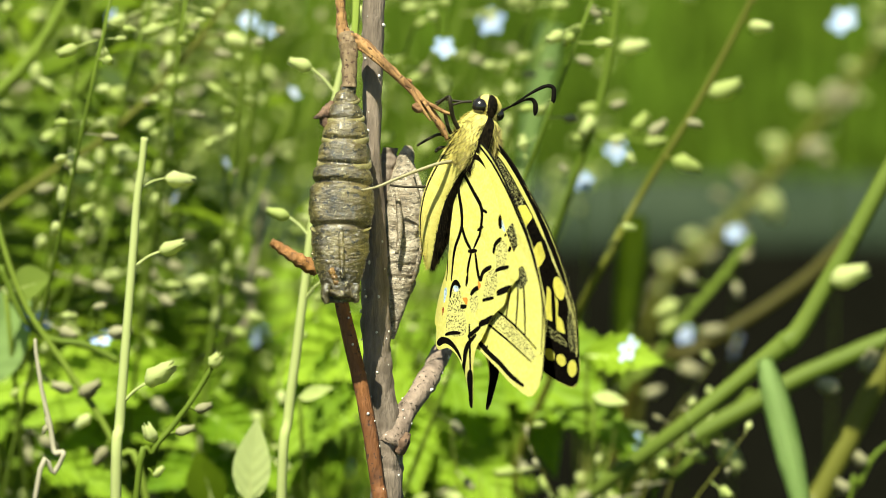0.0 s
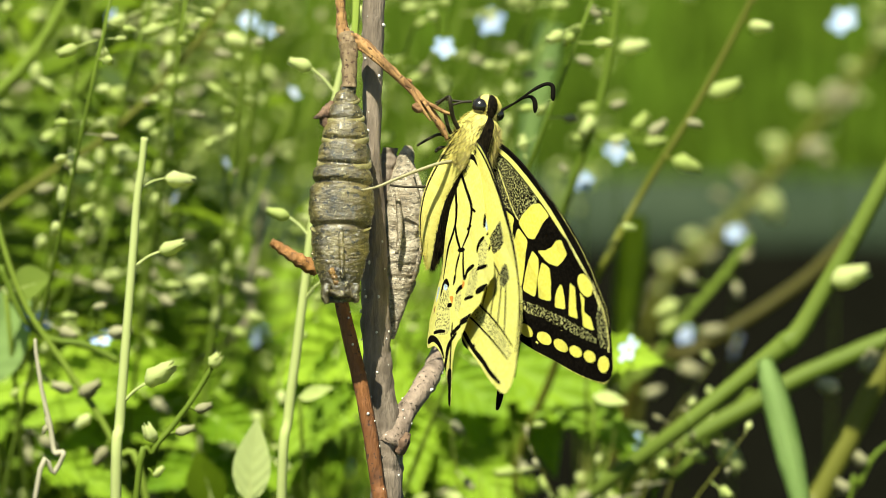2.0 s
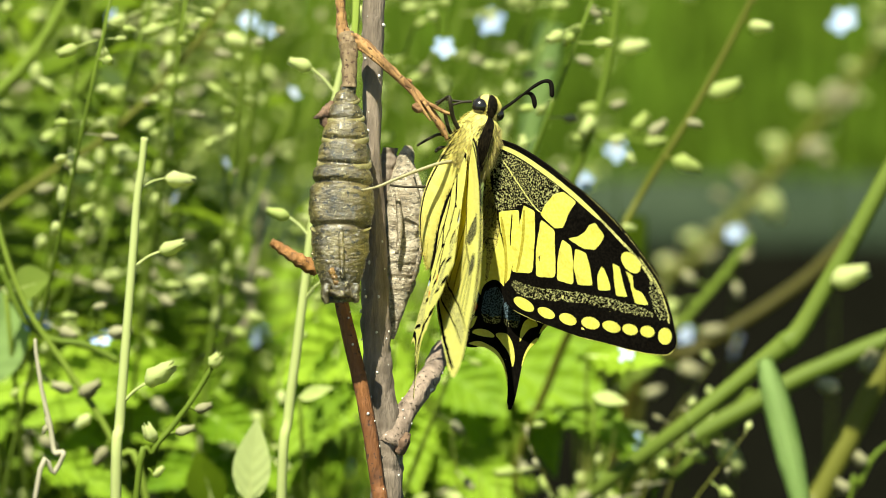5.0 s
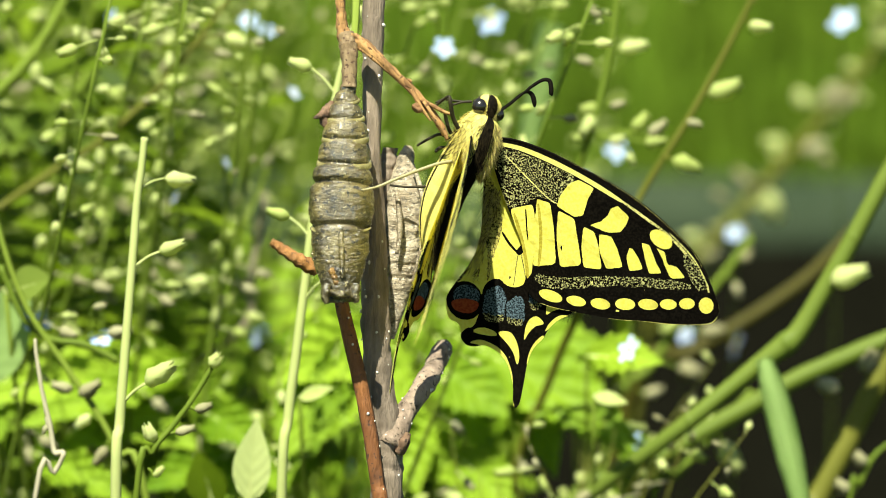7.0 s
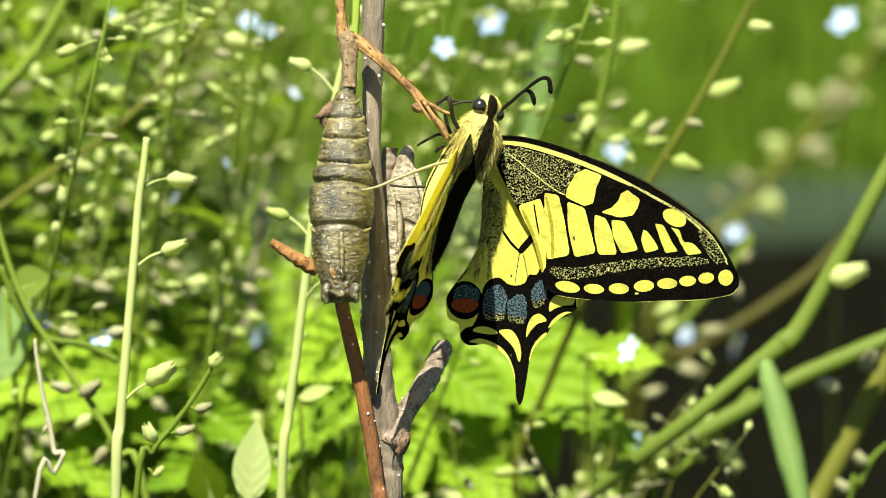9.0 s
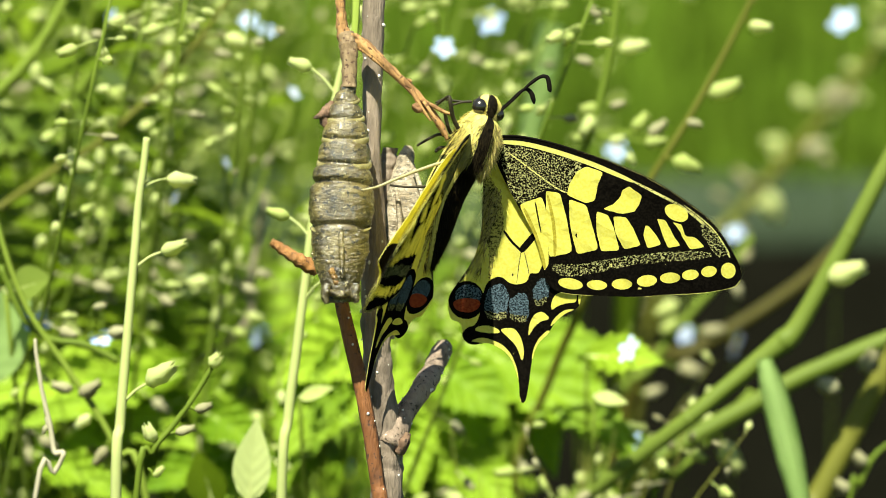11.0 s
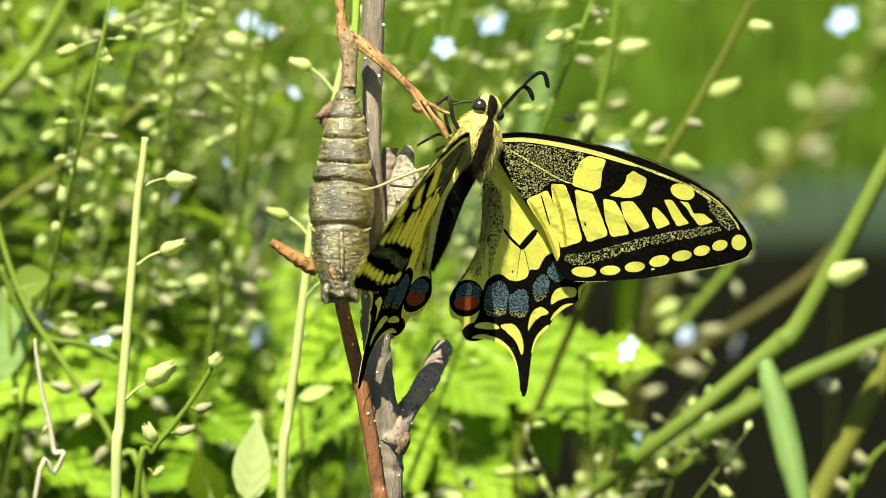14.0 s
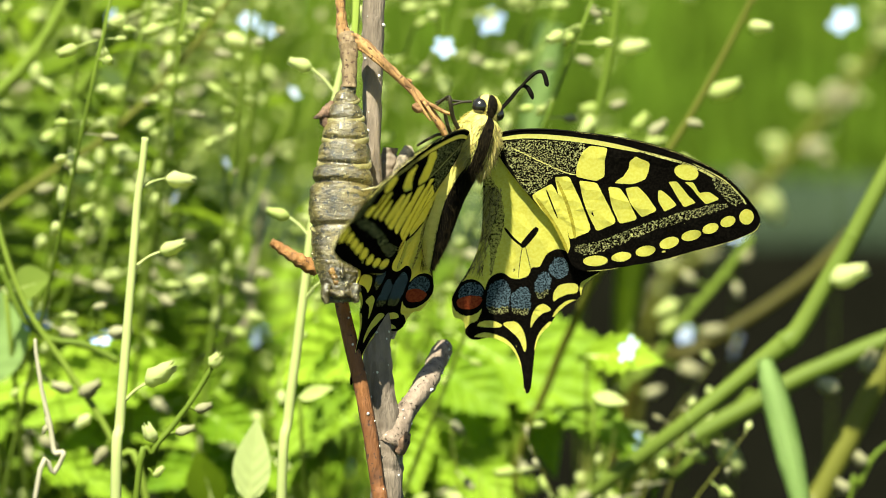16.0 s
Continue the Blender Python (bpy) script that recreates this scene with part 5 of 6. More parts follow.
seed_stem("green stem leaning through the growth", [(-54.90, 115.86, 232.03, 1.16), (-60.04, 113.29, 219.96, 1.16), (-68.26, 110.52, 206.89, 1.26), (-76.49, 108.81, 198.85, 1.26), (-86.77, 106.67, 188.79, 1.36)], M_STEM,
          [[(-64.2, 111.8, 212.9), (-60.9, 109.7, 210.1), (-55.8, 109.2, 208.1), 1], [(-71.3, 110.0, 204.4), (-69.3, 109.8, 203.4), (-66.7, 109.8, 203.7), 0]])
seed_stem("tall arching stem with pale seed pods", [(54.78, 87.04, 233.52, 0.47), (52.83, 86.02, 228.74, 0.51), (49.41, 84.60, 222.05, 0.56), (45.50, 83.08, 214.89, 0.56), (41.60, 81.66, 208.21, 0.61), (37.20, 80.24, 201.52, 0.61), (32.81, 78.72, 194.36, 0.61), (28.10, 71.12, 187.50, 0.83), (24.02, 75.26, 178.12, 0.75), (18.47, 81.14, 162.50, 0.76), (11.71, 85.25, 138.53, 0.77)], M_OLIVE,
          [[(51.4, 78.3, 228.6), (52.1, 77.9, 226.4), (56.1, 76.3, 226.2)], [(53.1, 78.7, 230.2), (53.5, 78.9, 231.1), (54.0, 79.4, 233.5)], [(44.9, 75.5, 215.1), (45.2, 73.9, 214.9), (50.7, 74.4, 217.2), 0, 1.1], [(41.2, 74.5, 210.4), (41.6, 74.5, 210.4), (44.4, 74.3, 209.6), 2], [(37.2, 73.2, 204.3), (39.0, 71.6, 204.4), (43.8, 71.2, 202.5), 0, 1.1], [(30.9, 70.9, 193.7), (30.4, 70.8, 193.0), (32.8, 70.7, 192.5), 1]])
seed_stem("fine stem with a loose cluster of pods", [(30.66, 87.04, 233.52, 0.56), (29.39, 85.01, 223.96, 0.61), (27.93, 83.38, 216.32, 0.61), (25.97, 81.76, 208.68, 0.65), (23.17, 82.88, 199.53, 0.66), (19.46, 86.51, 187.74, 0.66), (14.73, 92.38, 172.09, 0.67), (7.79, 96.88, 149.97, 0.68), (3.73, 99.66, 134.19, 0.68)], M_STEM,
          [[(28.9, 84.4, 221.3), (30.4, 84.4, 221.3), (35.5, 84.6, 222.1)], [(28.3, 83.8, 218.2), (26.0, 84.0, 219.0), (22.8, 84.1, 219.8), 2], [(26.9, 82.6, 212.5), (26.9, 82.4, 211.5), (23.5, 82.3, 211.1), 1, 1.2], [(26.0, 81.9, 209.2), (26.2, 82.1, 210.1), (24.0, 79.9, 207.2), 1, 1.1],
           [(25.5, 81.5, 207.3), (25.0, 81.3, 206.3), (21.9, 81.3, 206.3)], [(27.3, 82.5, 212.0), (28.9, 82.4, 211.7), (31.8, 82.5, 212.3), 2], [(25.5, 81.4, 206.8), (28.7, 81.2, 205.8), (31.6, 81.3, 206.4)], [(26.0, 81.5, 207.3), (32.8, 81.5, 207.5), (35.7, 82.2, 210.6), 1],
           [(26.9, 81.4, 206.8), (35.5, 81.4, 206.8), (38.7, 81.9, 209.2), 2], [(26.9, 81.3, 206.3), (34.8, 81.1, 205.6), (38.7, 81.2, 205.8)], [(29.9, 81.2, 205.8), (32.0, 80.7, 203.9), (33.0, 80.2, 201.5), 1], [(23.0, 80.1, 201.0), (21.6, 80.0, 200.6), (20.1, 80.3, 202.0), 2], [(29.7, 85.3, 225.4), (27.4, 85.6, 226.8), (25.0, 86.0, 228.5), 2]])
FAR_STALK = seed_stem("fine pale seeding stalk far behind", [(116.1, 330.7, 193.5, 1.28), (103.4, 327.9, 178.1, 1.28), (90.6, 325.1, 162.7, 1.41), (77.8, 322.5, 148.7, 1.54), (65.0, 320.0, 134.7, 1.54), (53.7, 317.7, 122.0, 1.54)], M_OLIVE,
          [[(110.5, 329.6, 187.3), (109.1, 329.4, 186.6), (114.7, 330.0, 189.4), 0, 1.2], [(102.0, 327.6, 176.7), (100.6, 327.6, 176.7), (94.8, 326.6, 171.1), 2, 1.2], [(97.7, 326.6, 171.1), (99.1, 326.9, 172.5), (105.6, 327.1, 173.9), 2, 1.3], [(87.8, 324.6, 160.0), (86.4, 324.8, 161.4), (80.6, 325.1, 162.8), 0, 1.3], [(89.2, 324.8, 161.4), (90.6, 324.6, 160.0), (97.1, 325.0, 162.1), 2, 1.2],
           [(83.5, 323.5, 154.3), (80.7, 322.8, 150.1), (85.0, 321.5, 143.1), 1, 1.1], [(79.3, 322.8, 150.1), (77.9, 323.0, 151.5), (73.6, 323.8, 155.7), 2], [(67.8, 320.5, 137.5), (65.1, 320.7, 138.9), (60.1, 320.7, 138.9), 0, 1.2], [(93.4, 325.9, 166.9), (92.0, 326.6, 171.1), (89.1, 327.4, 175.3), 0, 1.3]])
rng = random.Random(31)
row = spline(local(FAR_STALK, [(116.1, 330.7, 193.5, 1.28), (103.4, 327.9, 178.1, 1.28), (90.6, 325.1, 162.7, 1.41), (77.8, 322.5, 148.7, 1.54), (65.0, 320.0, 134.7, 1.54), (53.7, 317.7, 122.0, 1.54)]), 6)
for k in range(46):
    p = Vector(row[rng.randrange(len(row))][:3])
    way = Vector((rng.gauss(0, 1), rng.gauss(0, 0.5), rng.gauss(0.1, 0.8))).normalized()
    root = p + way * rng.uniform(0.5, 6)
    part("stalk", tube_mesh([(*p, 0.3), (*root, 0.25)], 4), M_OLIVE, FAR_STALK)
    set_bud(FAR_STALK, root, root + way * rng.uniform(2.6, 4.6), rng.choice((0, 2, 1)), 1.2)
CULM = seed_stem("stout green grass culm with a swollen joint", [(79.81, 70.02, 211.17, 1.43), (74.85, 68.10, 202.12, 1.51), (69.31, 65.95, 192.03, 1.51), (63.58, 63.87, 182.23, 1.58), (59.96, 62.62, 176.34, 1.74), (58.05, 62.22, 174.47, 2.03), (55.18, 61.78, 172.42, 1.74), (49.26, 60.79, 167.75, 1.51), (41.63, 59.50, 161.68, 1.43), (34.18, 61.20, 155.26, 1.44), (23.89, 65.38, 146.03, 1.38), (11.45, 71.98, 133.79, 1.39)], M_GRASS, [[(62.6, 63.6, 180.8), (65.3, 62.9, 184.9), (72.4, 63.4, 187.2), 0, 1.0]], name="grass_plant", group="grass culms")
seed_stem("long green leaning grass culm", [(85.91, 89.15, 171.30, 1.62), (78.68, 88.59, 168.65, 1.62), (69.85, 87.79, 164.92, 1.72), (61.82, 87.04, 161.39, 1.72), (53.79, 86.08, 156.87, 1.72), (44.76, 85.04, 151.96, 1.72), (33.72, 83.62, 145.29, 1.81), (21.68, 81.74, 136.45, 1.81)], M_GRASS, name="grass_plant", group="grass culms")
seed_stem("stout olive-green leaning grass culm", [(84.51, 81.52, 178.70, 2.07), (77.41, 78.89, 166.34, 2.17), (71.68, 76.59, 155.52, 2.17), (65.76, 74.23, 144.41, 2.26), (60.82, 71.87, 133.31, 2.26)], M_OLIVE, name="grass_plant", group="grass culms")
seed_stem("thin brownish culm coloured as in the shade", [(84.67, 172.16, 172.23, 1.26), (74.31, 170.00, 162.10, 1.37), (62.81, 168.33, 154.23, 1.37), (50.16, 166.78, 146.91, 1.47), (38.65, 165.22, 139.60, 1.47)], M_SHADEDCULM, name="grass_plant", group="grass culms")
seed_stem("low stem with dull pods beside the culms", [(59.84, 142.31, 176.10, 0.71), (53.27, 140.49, 167.53, 0.81), (45.59, 138.66, 158.95, 0.81), (40.11, 137.07, 151.45, 0.86), (32.44, 134.56, 139.65, 0.91)], M_STEM,
          [[(52.2, 140.3, 166.5), (48.9, 140.5, 167.5), (46.1, 140.9, 169.7), 2, 1.2], [(56.6, 141.4, 171.8), (57.7, 141.3, 171.3), (59.8, 141.9, 174.0), 2, 1.3], [(46.7, 138.9, 160.0), (49.9, 137.0, 158.2), (54.8, 137.2, 159.1), 2], [(43.4, 138.0, 155.7), (42.2, 137.0, 158.2), (45.5, 137.5, 160.9), 0, 1.2], [(41.2, 137.3, 152.5), (45.5, 135.6, 151.8), (50.4, 135.4, 150.7), 2, 1.2], [(37.9, 136.2, 147.2), (38.9, 134.5, 146.5), (42.7, 134.7, 147.8), 2],
           [(40.1, 137.1, 151.4), (35.7, 137.3, 152.5), (33.5, 137.9, 155.2), 0], [(50.0, 139.8, 164.3), (45.6, 139.7, 163.8), (41.2, 139.1, 161.1), 0, 1.2], [(54.4, 140.9, 169.7), (56.6, 140.5, 167.5), (57.7, 139.8, 164.3), 2]])
seed_stem("low stem with a drooping pod in the shade", [(55.39, 92.56, 158.50, 0.58), (48.29, 90.88, 150.56, 0.67), (42.20, 89.40, 143.62, 0.77), (37.13, 88.13, 137.66, 0.77)], M_STEM,
          [[(49.3, 91.1, 151.6), (49.8, 90.6, 149.1), (53.2, 88.1, 144.5), 0, 1.2], [(44.7, 90.0, 146.6), (45.1, 88.8, 148.0), (45.6, 89.5, 151.5), 2, 1.2], [(46.3, 90.2, 147.6), (42.1, 89.0, 149.0), (38.0, 89.4, 151.0), 2, 1.2]])
seed_stem("short stem with pinkish buds", [(77.73, 70.39, 155.20, 0.37), (74.31, 69.78, 152.33, 0.47), (71.87, 68.77, 147.56, 0.47), (69.91, 67.75, 142.78, 0.47)], M_STEM,
          [[(73.8, 69.7, 151.9), (72.8, 69.5, 151.2), (70.9, 68.5, 153.7), 2, 1.4], [(71.4, 68.6, 146.6), (69.9, 68.6, 146.6), (67.6, 67.5, 148.9), 2, 1.4], [(74.8, 73.2, 168.6), (72.4, 72.8, 166.7), (74.6, 72.2, 171.0), 2, 1.3], [(68.9, 72.2, 163.8), (68.4, 72.2, 163.8), (63.9, 71.1, 165.6), 2, 1.2]])
seed_stem("bent green stalk by the blue flowers", [(-72.29, 47.37, 191.20, 0.54), (-68.60, 45.65, 183.08, 0.54), (-63.99, 44.88, 179.47, 0.54), (-58.46, 44.69, 178.57, 0.63), (-52.93, 44.11, 175.86, 0.63)], M_STEM, [[(-58.5, 44.9, 179.5), (-54.6, 43.6, 180.7), (-50.5, 43.7, 181.2), 2], [(-57.5, 45.6, 183.1), (-56.9, 44.5, 184.8), (-54.6, 44.6, 185.2), 2]], rooted=False)


def leaf_mesh(bm, at, way, up, long, wide, teeth=0, droop=0.2, fold=0.15, nu=24, nv=6, tip=1.0, base=0.35, veins=0.075, ribs=6):
    """A leaf blade with midrib, side veins and, if wanted, a toothed rim, in millimetres."""
    at, way = Vector(at), Vector(way).normalized()
    side = way.cross(Vector(up)).normalized()
    nor = side.cross(way)
    rows = []
    for i in range(nu + 1):
        u = i / nu
        w = math.sin(math.pi * u ** (0.55 + 0.3 * base)) ** tip if 0 < u < 1 else 0.0
        if teeth:
            w *= 1 + 0.17 * (1 - 2 * ((u * teeth) % 1.0))
        row = []
        for j in range(-nv, nv + 1):
            v = j / nv
            h = fold * abs(v) * w * wide - droop * u * u * long + veins * min(long, 14) * math.cos((u * ribs - abs(v) * 1.6) * 2 * math.pi) * min(1, 3 * abs(v)) * (1 - u)
            p = at + way * (u * long + abs(v) * w * wide * 0.25) + side * (v * w * wide) + nor * h
            row.append(bm.verts.new(p * MM))
        rows.append(row)
    for a, b in zip(rows, rows[1:]):
        for k in range(2 * nv):
            bm.faces.new((a[k], a[k + 1], b[k + 1], b[k]))


def leaf_thing(label, at, tip, up, wide, material, teeth=0, group="", droop=0.1, nu=24, fold=0.15, name="leafy_shoot"):
    ob = thing(name, label, "leaf", at, group)
    way = Vector(tip) - Vector(at)
    bm = bmesh.new()
    leaf_mesh(bm, (0, 0, 0), way, up, way.length, wide, teeth, droop, fold, nu, 11 if teeth else 6, veins=0.075 if teeth else 0.012)
    part("blade", bm, material, ob)
    line = [(0, 0, 0, 0.35)] + [(*(way * f - Vector(up).normalized() * (droop * f * f * way.length + 0.25)), 0.35 - 0.25 * f) for f in (0.3, 0.6, 0.95)]
    part("midrib", tube_mesh(line, 5), M_PALESTEM, ob)
    foot = Vector(at)
    part("stalk", tube_mesh(local(ob, [(*foot, 0.4), (foot.x + 2, foot.y + 26, foot.z * 0.5, 0.35), (foot.x + 4, foot.y + 30, -2, 0.4)]), 6), M_STEM, ob)
    return ob


LIT = (-0.2, -0.75, 0.65)
for at, tip, up, wide, teeth in (((-22.5, 90.9, 172.4), (-27.8, 70.4, 148.1), LIT, 7.5, 13), ((-9.6, 97.6, 167.7), (-29.2, 83.0, 171.2), LIT, 6.0, 12), ((-8.5, 91.5, 168.1), (-12.2, 75.0, 147.8), (0.2, -0.8, 0.5), 6.0, 12), ((-18.4, 85.7, 169.6), (-21.9, 71.4, 152.9), (0.3, -0.8, 0.5), 5.0, 12),
                                 ((-1.4, 102.0, 166.7), (7.6, 85.9, 148.8), LIT, 7.0, 12), ((6.8, 101.3, 163.6), (35.5, 81.6, 150.0), (-0.1, -0.7, 0.7), 7.5, 14), ((3.7, 106.8, 167.6), (34.3, 97.0, 164.7), (-0.1, -0.6, 0.8), 7.0, 13), ((11.8, 96.5, 162.7), (30.8, 88.0, 158.6), (0.1, -0.8, 0.6), 6.0, 12),
                                 ((15.1, 105.3, 160.5), (19.9, 89.4, 143.6), LIT, 6.5, 12), ((-45.7, 88.8, 162.6), (-74.8, 72.7, 158.6), (-0.1, -0.6, 0.75), 6.5, 13), ((-45.3, 96.5, 162.7), (-73.1, 90.7, 164.2), (0, -0.5, 0.85), 6.0, 13),
                                 ((-43.3, 83.2, 157.8), (-29.8, 71.4, 152.9), LIT, 5.5, 10), ((-69.0, 89.4, 158.3), (-40.1, 78.9, 151.8), LIT, 5.5, 12), ((-72.3, 81.6, 150.0), (-54.2, 69.8, 145.2), LIT, 5.5, 11), ((-36.6, 85.9, 148.8), (-52.7, 74.5, 145.9), (0, -0.7, 0.7), 6.0, 12),
                                 ((-22.8, 93.1, 146.8), (-36.3, 79.9, 142.2), LIT, 6.0, 12), ((-6.5, 94.0, 150.8), (7.6, 81.3, 141.8), LIT, 5.5, 11), ((-76.9, 89.2, 164.6), (-83.3, 74.5, 145.9), LIT, 6.0, 11),
                                 ((-9.5, 92.0, 169.6), (-29.4, 76.0, 165.3), (0.1, -0.75, 0.65), 9.5, 13),
                                 ((-13.0, 88.0, 164.9), (-27.4, 72.0, 152.7), (-0.25, -0.8, 0.5), 9.0, 13),
                                 ((-46.2, 95.0, 163.1), (-80.4, 78.0, 162.3), (0, -0.75, 0.65), 9.5, 14),
                                 ((-45.0, 92.0, 157.6), (-69.0, 80.0, 151.5), (-0.1, -0.7, 0.7), 7.0, 12),
                                 ((1.6, 100.0, 167.1), (34.6, 76.0, 154.7), (0.1, -0.75, 0.65), 10.5, 15),
                                 ((-2.4, 90.0, 164.4), (11.5, 80.0, 157.7), (0, -0.75, 0.65), 8.5, 12),
                                 ((-9.5, 90.0, 158.1), (-4.4, 78.0, 143.8), (0.1, -0.8, 0.5), 8, 12)):
    leaf_thing("bright green toothed leaf catching the sun", at, tip, up, wide * 0.72, M_NETTLE, teeth, "toothed leaves", 0.10, 60, 0.3)
rng = random.Random(77)
for k in range(34):
    x, y = rng.uniform(-85, 40), rng.uniform(72, 150)
    z = rng.uniform(112, 172) if x > -62 else rng.uniform(118, 190)
    at = Vector((x * (1 + y / 460), y, z - 0.09 * (y - 72)))
    way = Vector((rng.gauss(0, 0.9), rng.gauss(-0.8, 0.3), rng.gauss(-0.35, 0.3))).normalized() * rng.uniform(9, 19)
    leaf_thing("green toothed leaf low among the stems", tuple(at), tuple(at + way), (rng.gauss(-0.2, 0.25), rng.gauss(-0.6, 0.2), 0.8), way.length * rng.uniform(0.26, 0.36), M_NETTLE if k % 3 else M_LEAF, 10, "toothed leaves", 0.14, 44, 0.3)
leaf_thing("pale yellow-green pointed leaf", (-31.1, 30.0, 156.1), (-29.6, 30.0, 170.2), (-0.1, -0.9, 0.3), 3.1, M_PALELEAF, 0, "", 0.02)
leaf_thing("small grey-green leaf low among stems", (-38.4, 53.5, 148.1), (-41.0, 52.6, 158.2), (-0.3, -0.8, 0.4), 3.6, M_LEAF, 0, "small leaves", 0.05)
leaf_thing("round soft green leaf", (-81.1, 57.9, 168.5), (-68.7, 55.6, 186.5), (0.1, -0.9, 0.4), 6.5, M_BLADE, 0, "", 0.05)
leaf_thing("small blurred green leaf", (-72.2, 52.3, 185.4), (-64.0, 47.0, 189.4), (0, -0.8, 0.6), 3.5, M_GRASS, 0, "small leaves", 0.05)
leaf_thing("small grey leaf curl among the toothed leaves", (-23.7, 48.7, 168.5), (-18.0, 46.2, 171.1), LIT, 1.3, M_BUD, 0, "small leaves", 0.05)
leaf_thing("small grey leaf curl on a green leaf", (25.3, 57.5, 166.6), (30.8, 54.3, 166.3), LIT, 1.3, M_BUD, 0, "small leaves", 0.05)


def blade_thing(label, line, wide, up, material, name="grass_plant", foot=0.0):
    """A folded grass blade along a line of places; foot: how far it narrows where it springs from its culm."""
    dense = spline([p[:3] for p in line], 8)
    ob = thing(name, label, "grass", line[0], "grass blades")
    o = Vector(line[0])
    bm = bmesh.new()
    rows = []
    for i, p in enumerate(dense):
        u = i / (len(dense) - 1)
        way = Vector(dense[min(i + 1, len(dense) - 1)] - dense[max(i - 1, 0)]).normalized()
        s = way.cross(Vector(up)).normalized()
        n = s.cross(way)
        w = wide * (0.55 + 0.45 * math.sin(math.pi * min(1, u * 1.1 + 0.15))) * (1 if u < 0.97 else 0.5) * (1 - foot * max(0, 1 - 1.6 * u))
        rows.append([bm.verts.new((Vector(p) - o + s * (w * v) + n * (0.35 * w * abs(v))) * MM) for v in (-1, -0.5, 0, 0.5, 1)])
    for a, b in zip(rows, rows[1:]):
        for k in range(4):
            bm.faces.new((a[k], a[k + 1], b[k + 1], b[k]))
    bmesh.ops.solidify(bm, geom=bm.faces[:], thickness=0.00015)
    part("blade", bm, material, ob)
    part("midrib", tube_mesh([(*(Vector(p) - o), 0.22) for p in dense[::4]], 5), material, ob)
    return ob


blade_thing("broad pale green grass blade springing from the culm", [(53.9, 58.8, 172.6), (55.1, 54.8, 168.3), (56.7, 50.3, 161.7), (59.0, 45.1, 151.6), (62.6, 38.2, 133.4)], 2.9, (0, -1, 0.1), M_BLADE, foot=0.45)
blade_thing("pale blurred grass blade", [(20.4, 136.1, 218.9), (18.3, 134.1, 209.5), (16.1, 131.8, 199.0), (14.0, 128.5, 183.3)], 3.2, (0.2, -1, 0.2), M_BLADE)
blade_thing("broad bright blade behind the stems", [(-46.8, 257.9, 215.1), (-58.4, 256.1, 206.2), (-71.3, 254.2, 197.4), (-85.4, 251.0, 182.3)], 11.0, (0, -0.8, 0.6), M_NETTLE)
blade_thing("blurred dark green upright blade", [(38.7, 172.6, 174.5), (38.1, 170.7, 165.5), (36.9, 168.3, 154.2), (35.8, 165.0, 138.5)], 3.2, (0.3, -1, 0.1), M_LEAF)
blade_thing("brown dry blade leaning in the growth", [(-33.0, 120.6, 189.2), (-35.7, 117.5, 174.8), (-36.2, 115.8, 166.6), (-42.5, 114.4, 160.4), (-53.0, 112.9, 153.2)], 0.8, (0, -1, 0.1), M_DRY)


def petal_mesh(name, material):
    bm = bmesh.new()
    rim = [bm.verts.new((0.36 * math.sin(t) * (0.6 + 0.4 * math.sin(t / 2) ** 2), 0.52 - 0.48 * math.cos(t), 0.10 * math.sin(t / 2) ** 2)) for t in np.linspace(0, 2 * math.pi, 14, False)]
    mid = bm.verts.new((0, 0.55, 0.02))
    for a, b in zip(rim, rim[1:] + rim[:1]):
        bm.faces.new((a, b, mid))
    bmesh.ops.recalc_face_normals(bm, faces=bm.faces)
    bmesh.ops.solidify(bm, geom=bm.faces[:], thickness=0.03)
    me = bpy.data.meshes.new(name)
    bm.to_mesh(me)
    bm.free()
    me.materials.append(material)
    return me


PETALS = [petal_mesh("petal", M_PETAL), petal_mesh("petal", M_WHITEPETAL)]


def flower(at, facing, size, kind, label="small sky-blue five-petalled flower with a yellow eye", spin=0.0):
    """size: the flower's radius in millimetres."""
    ob = thing("blue_flower", label, "flower", at, "blue flowers")
    face = turn_to(facing, spin)
    for k in range(5):
        p = new("petal", PETALS[kind])
        p.parent = ob
        p.matrix_basis = face @ Matrix.Rotation(k * 2 * math.pi / 5, 4, "Z") @ Matrix.Diagonal((size * 0.9 * MM, size * 0.9 * MM, size * MM, 1))
    bm = bmesh.new()
    bmesh.ops.create_uvsphere(bm, u_segments=8, v_segments=5, radius=0.2 * size * MM)
    bmesh.ops.transform(bm, matrix=face @ Matrix.Diagonal((1, 1, 0.6, 1)), verts=bm.verts)
    part("flower_eye", bm, M_FLOWEREYE, ob)
    o = Vector(at)
    away = (o * MM - Vector(EYE)).normalized()
    part("stalk", tube_mesh([(0, 0, 0, 0.2), (*(away * 4), 0.16), (*(away * 22), 0.16), (*(away * 42 + Vector((0.3, 0, -0.5))), 0.16), (away.x * 80, 82, -o.z * 0.55, 0.22), (away.x * 80, 84, -o.z - 2, 0.3)], 5), M_STEM, ob)
    return ob


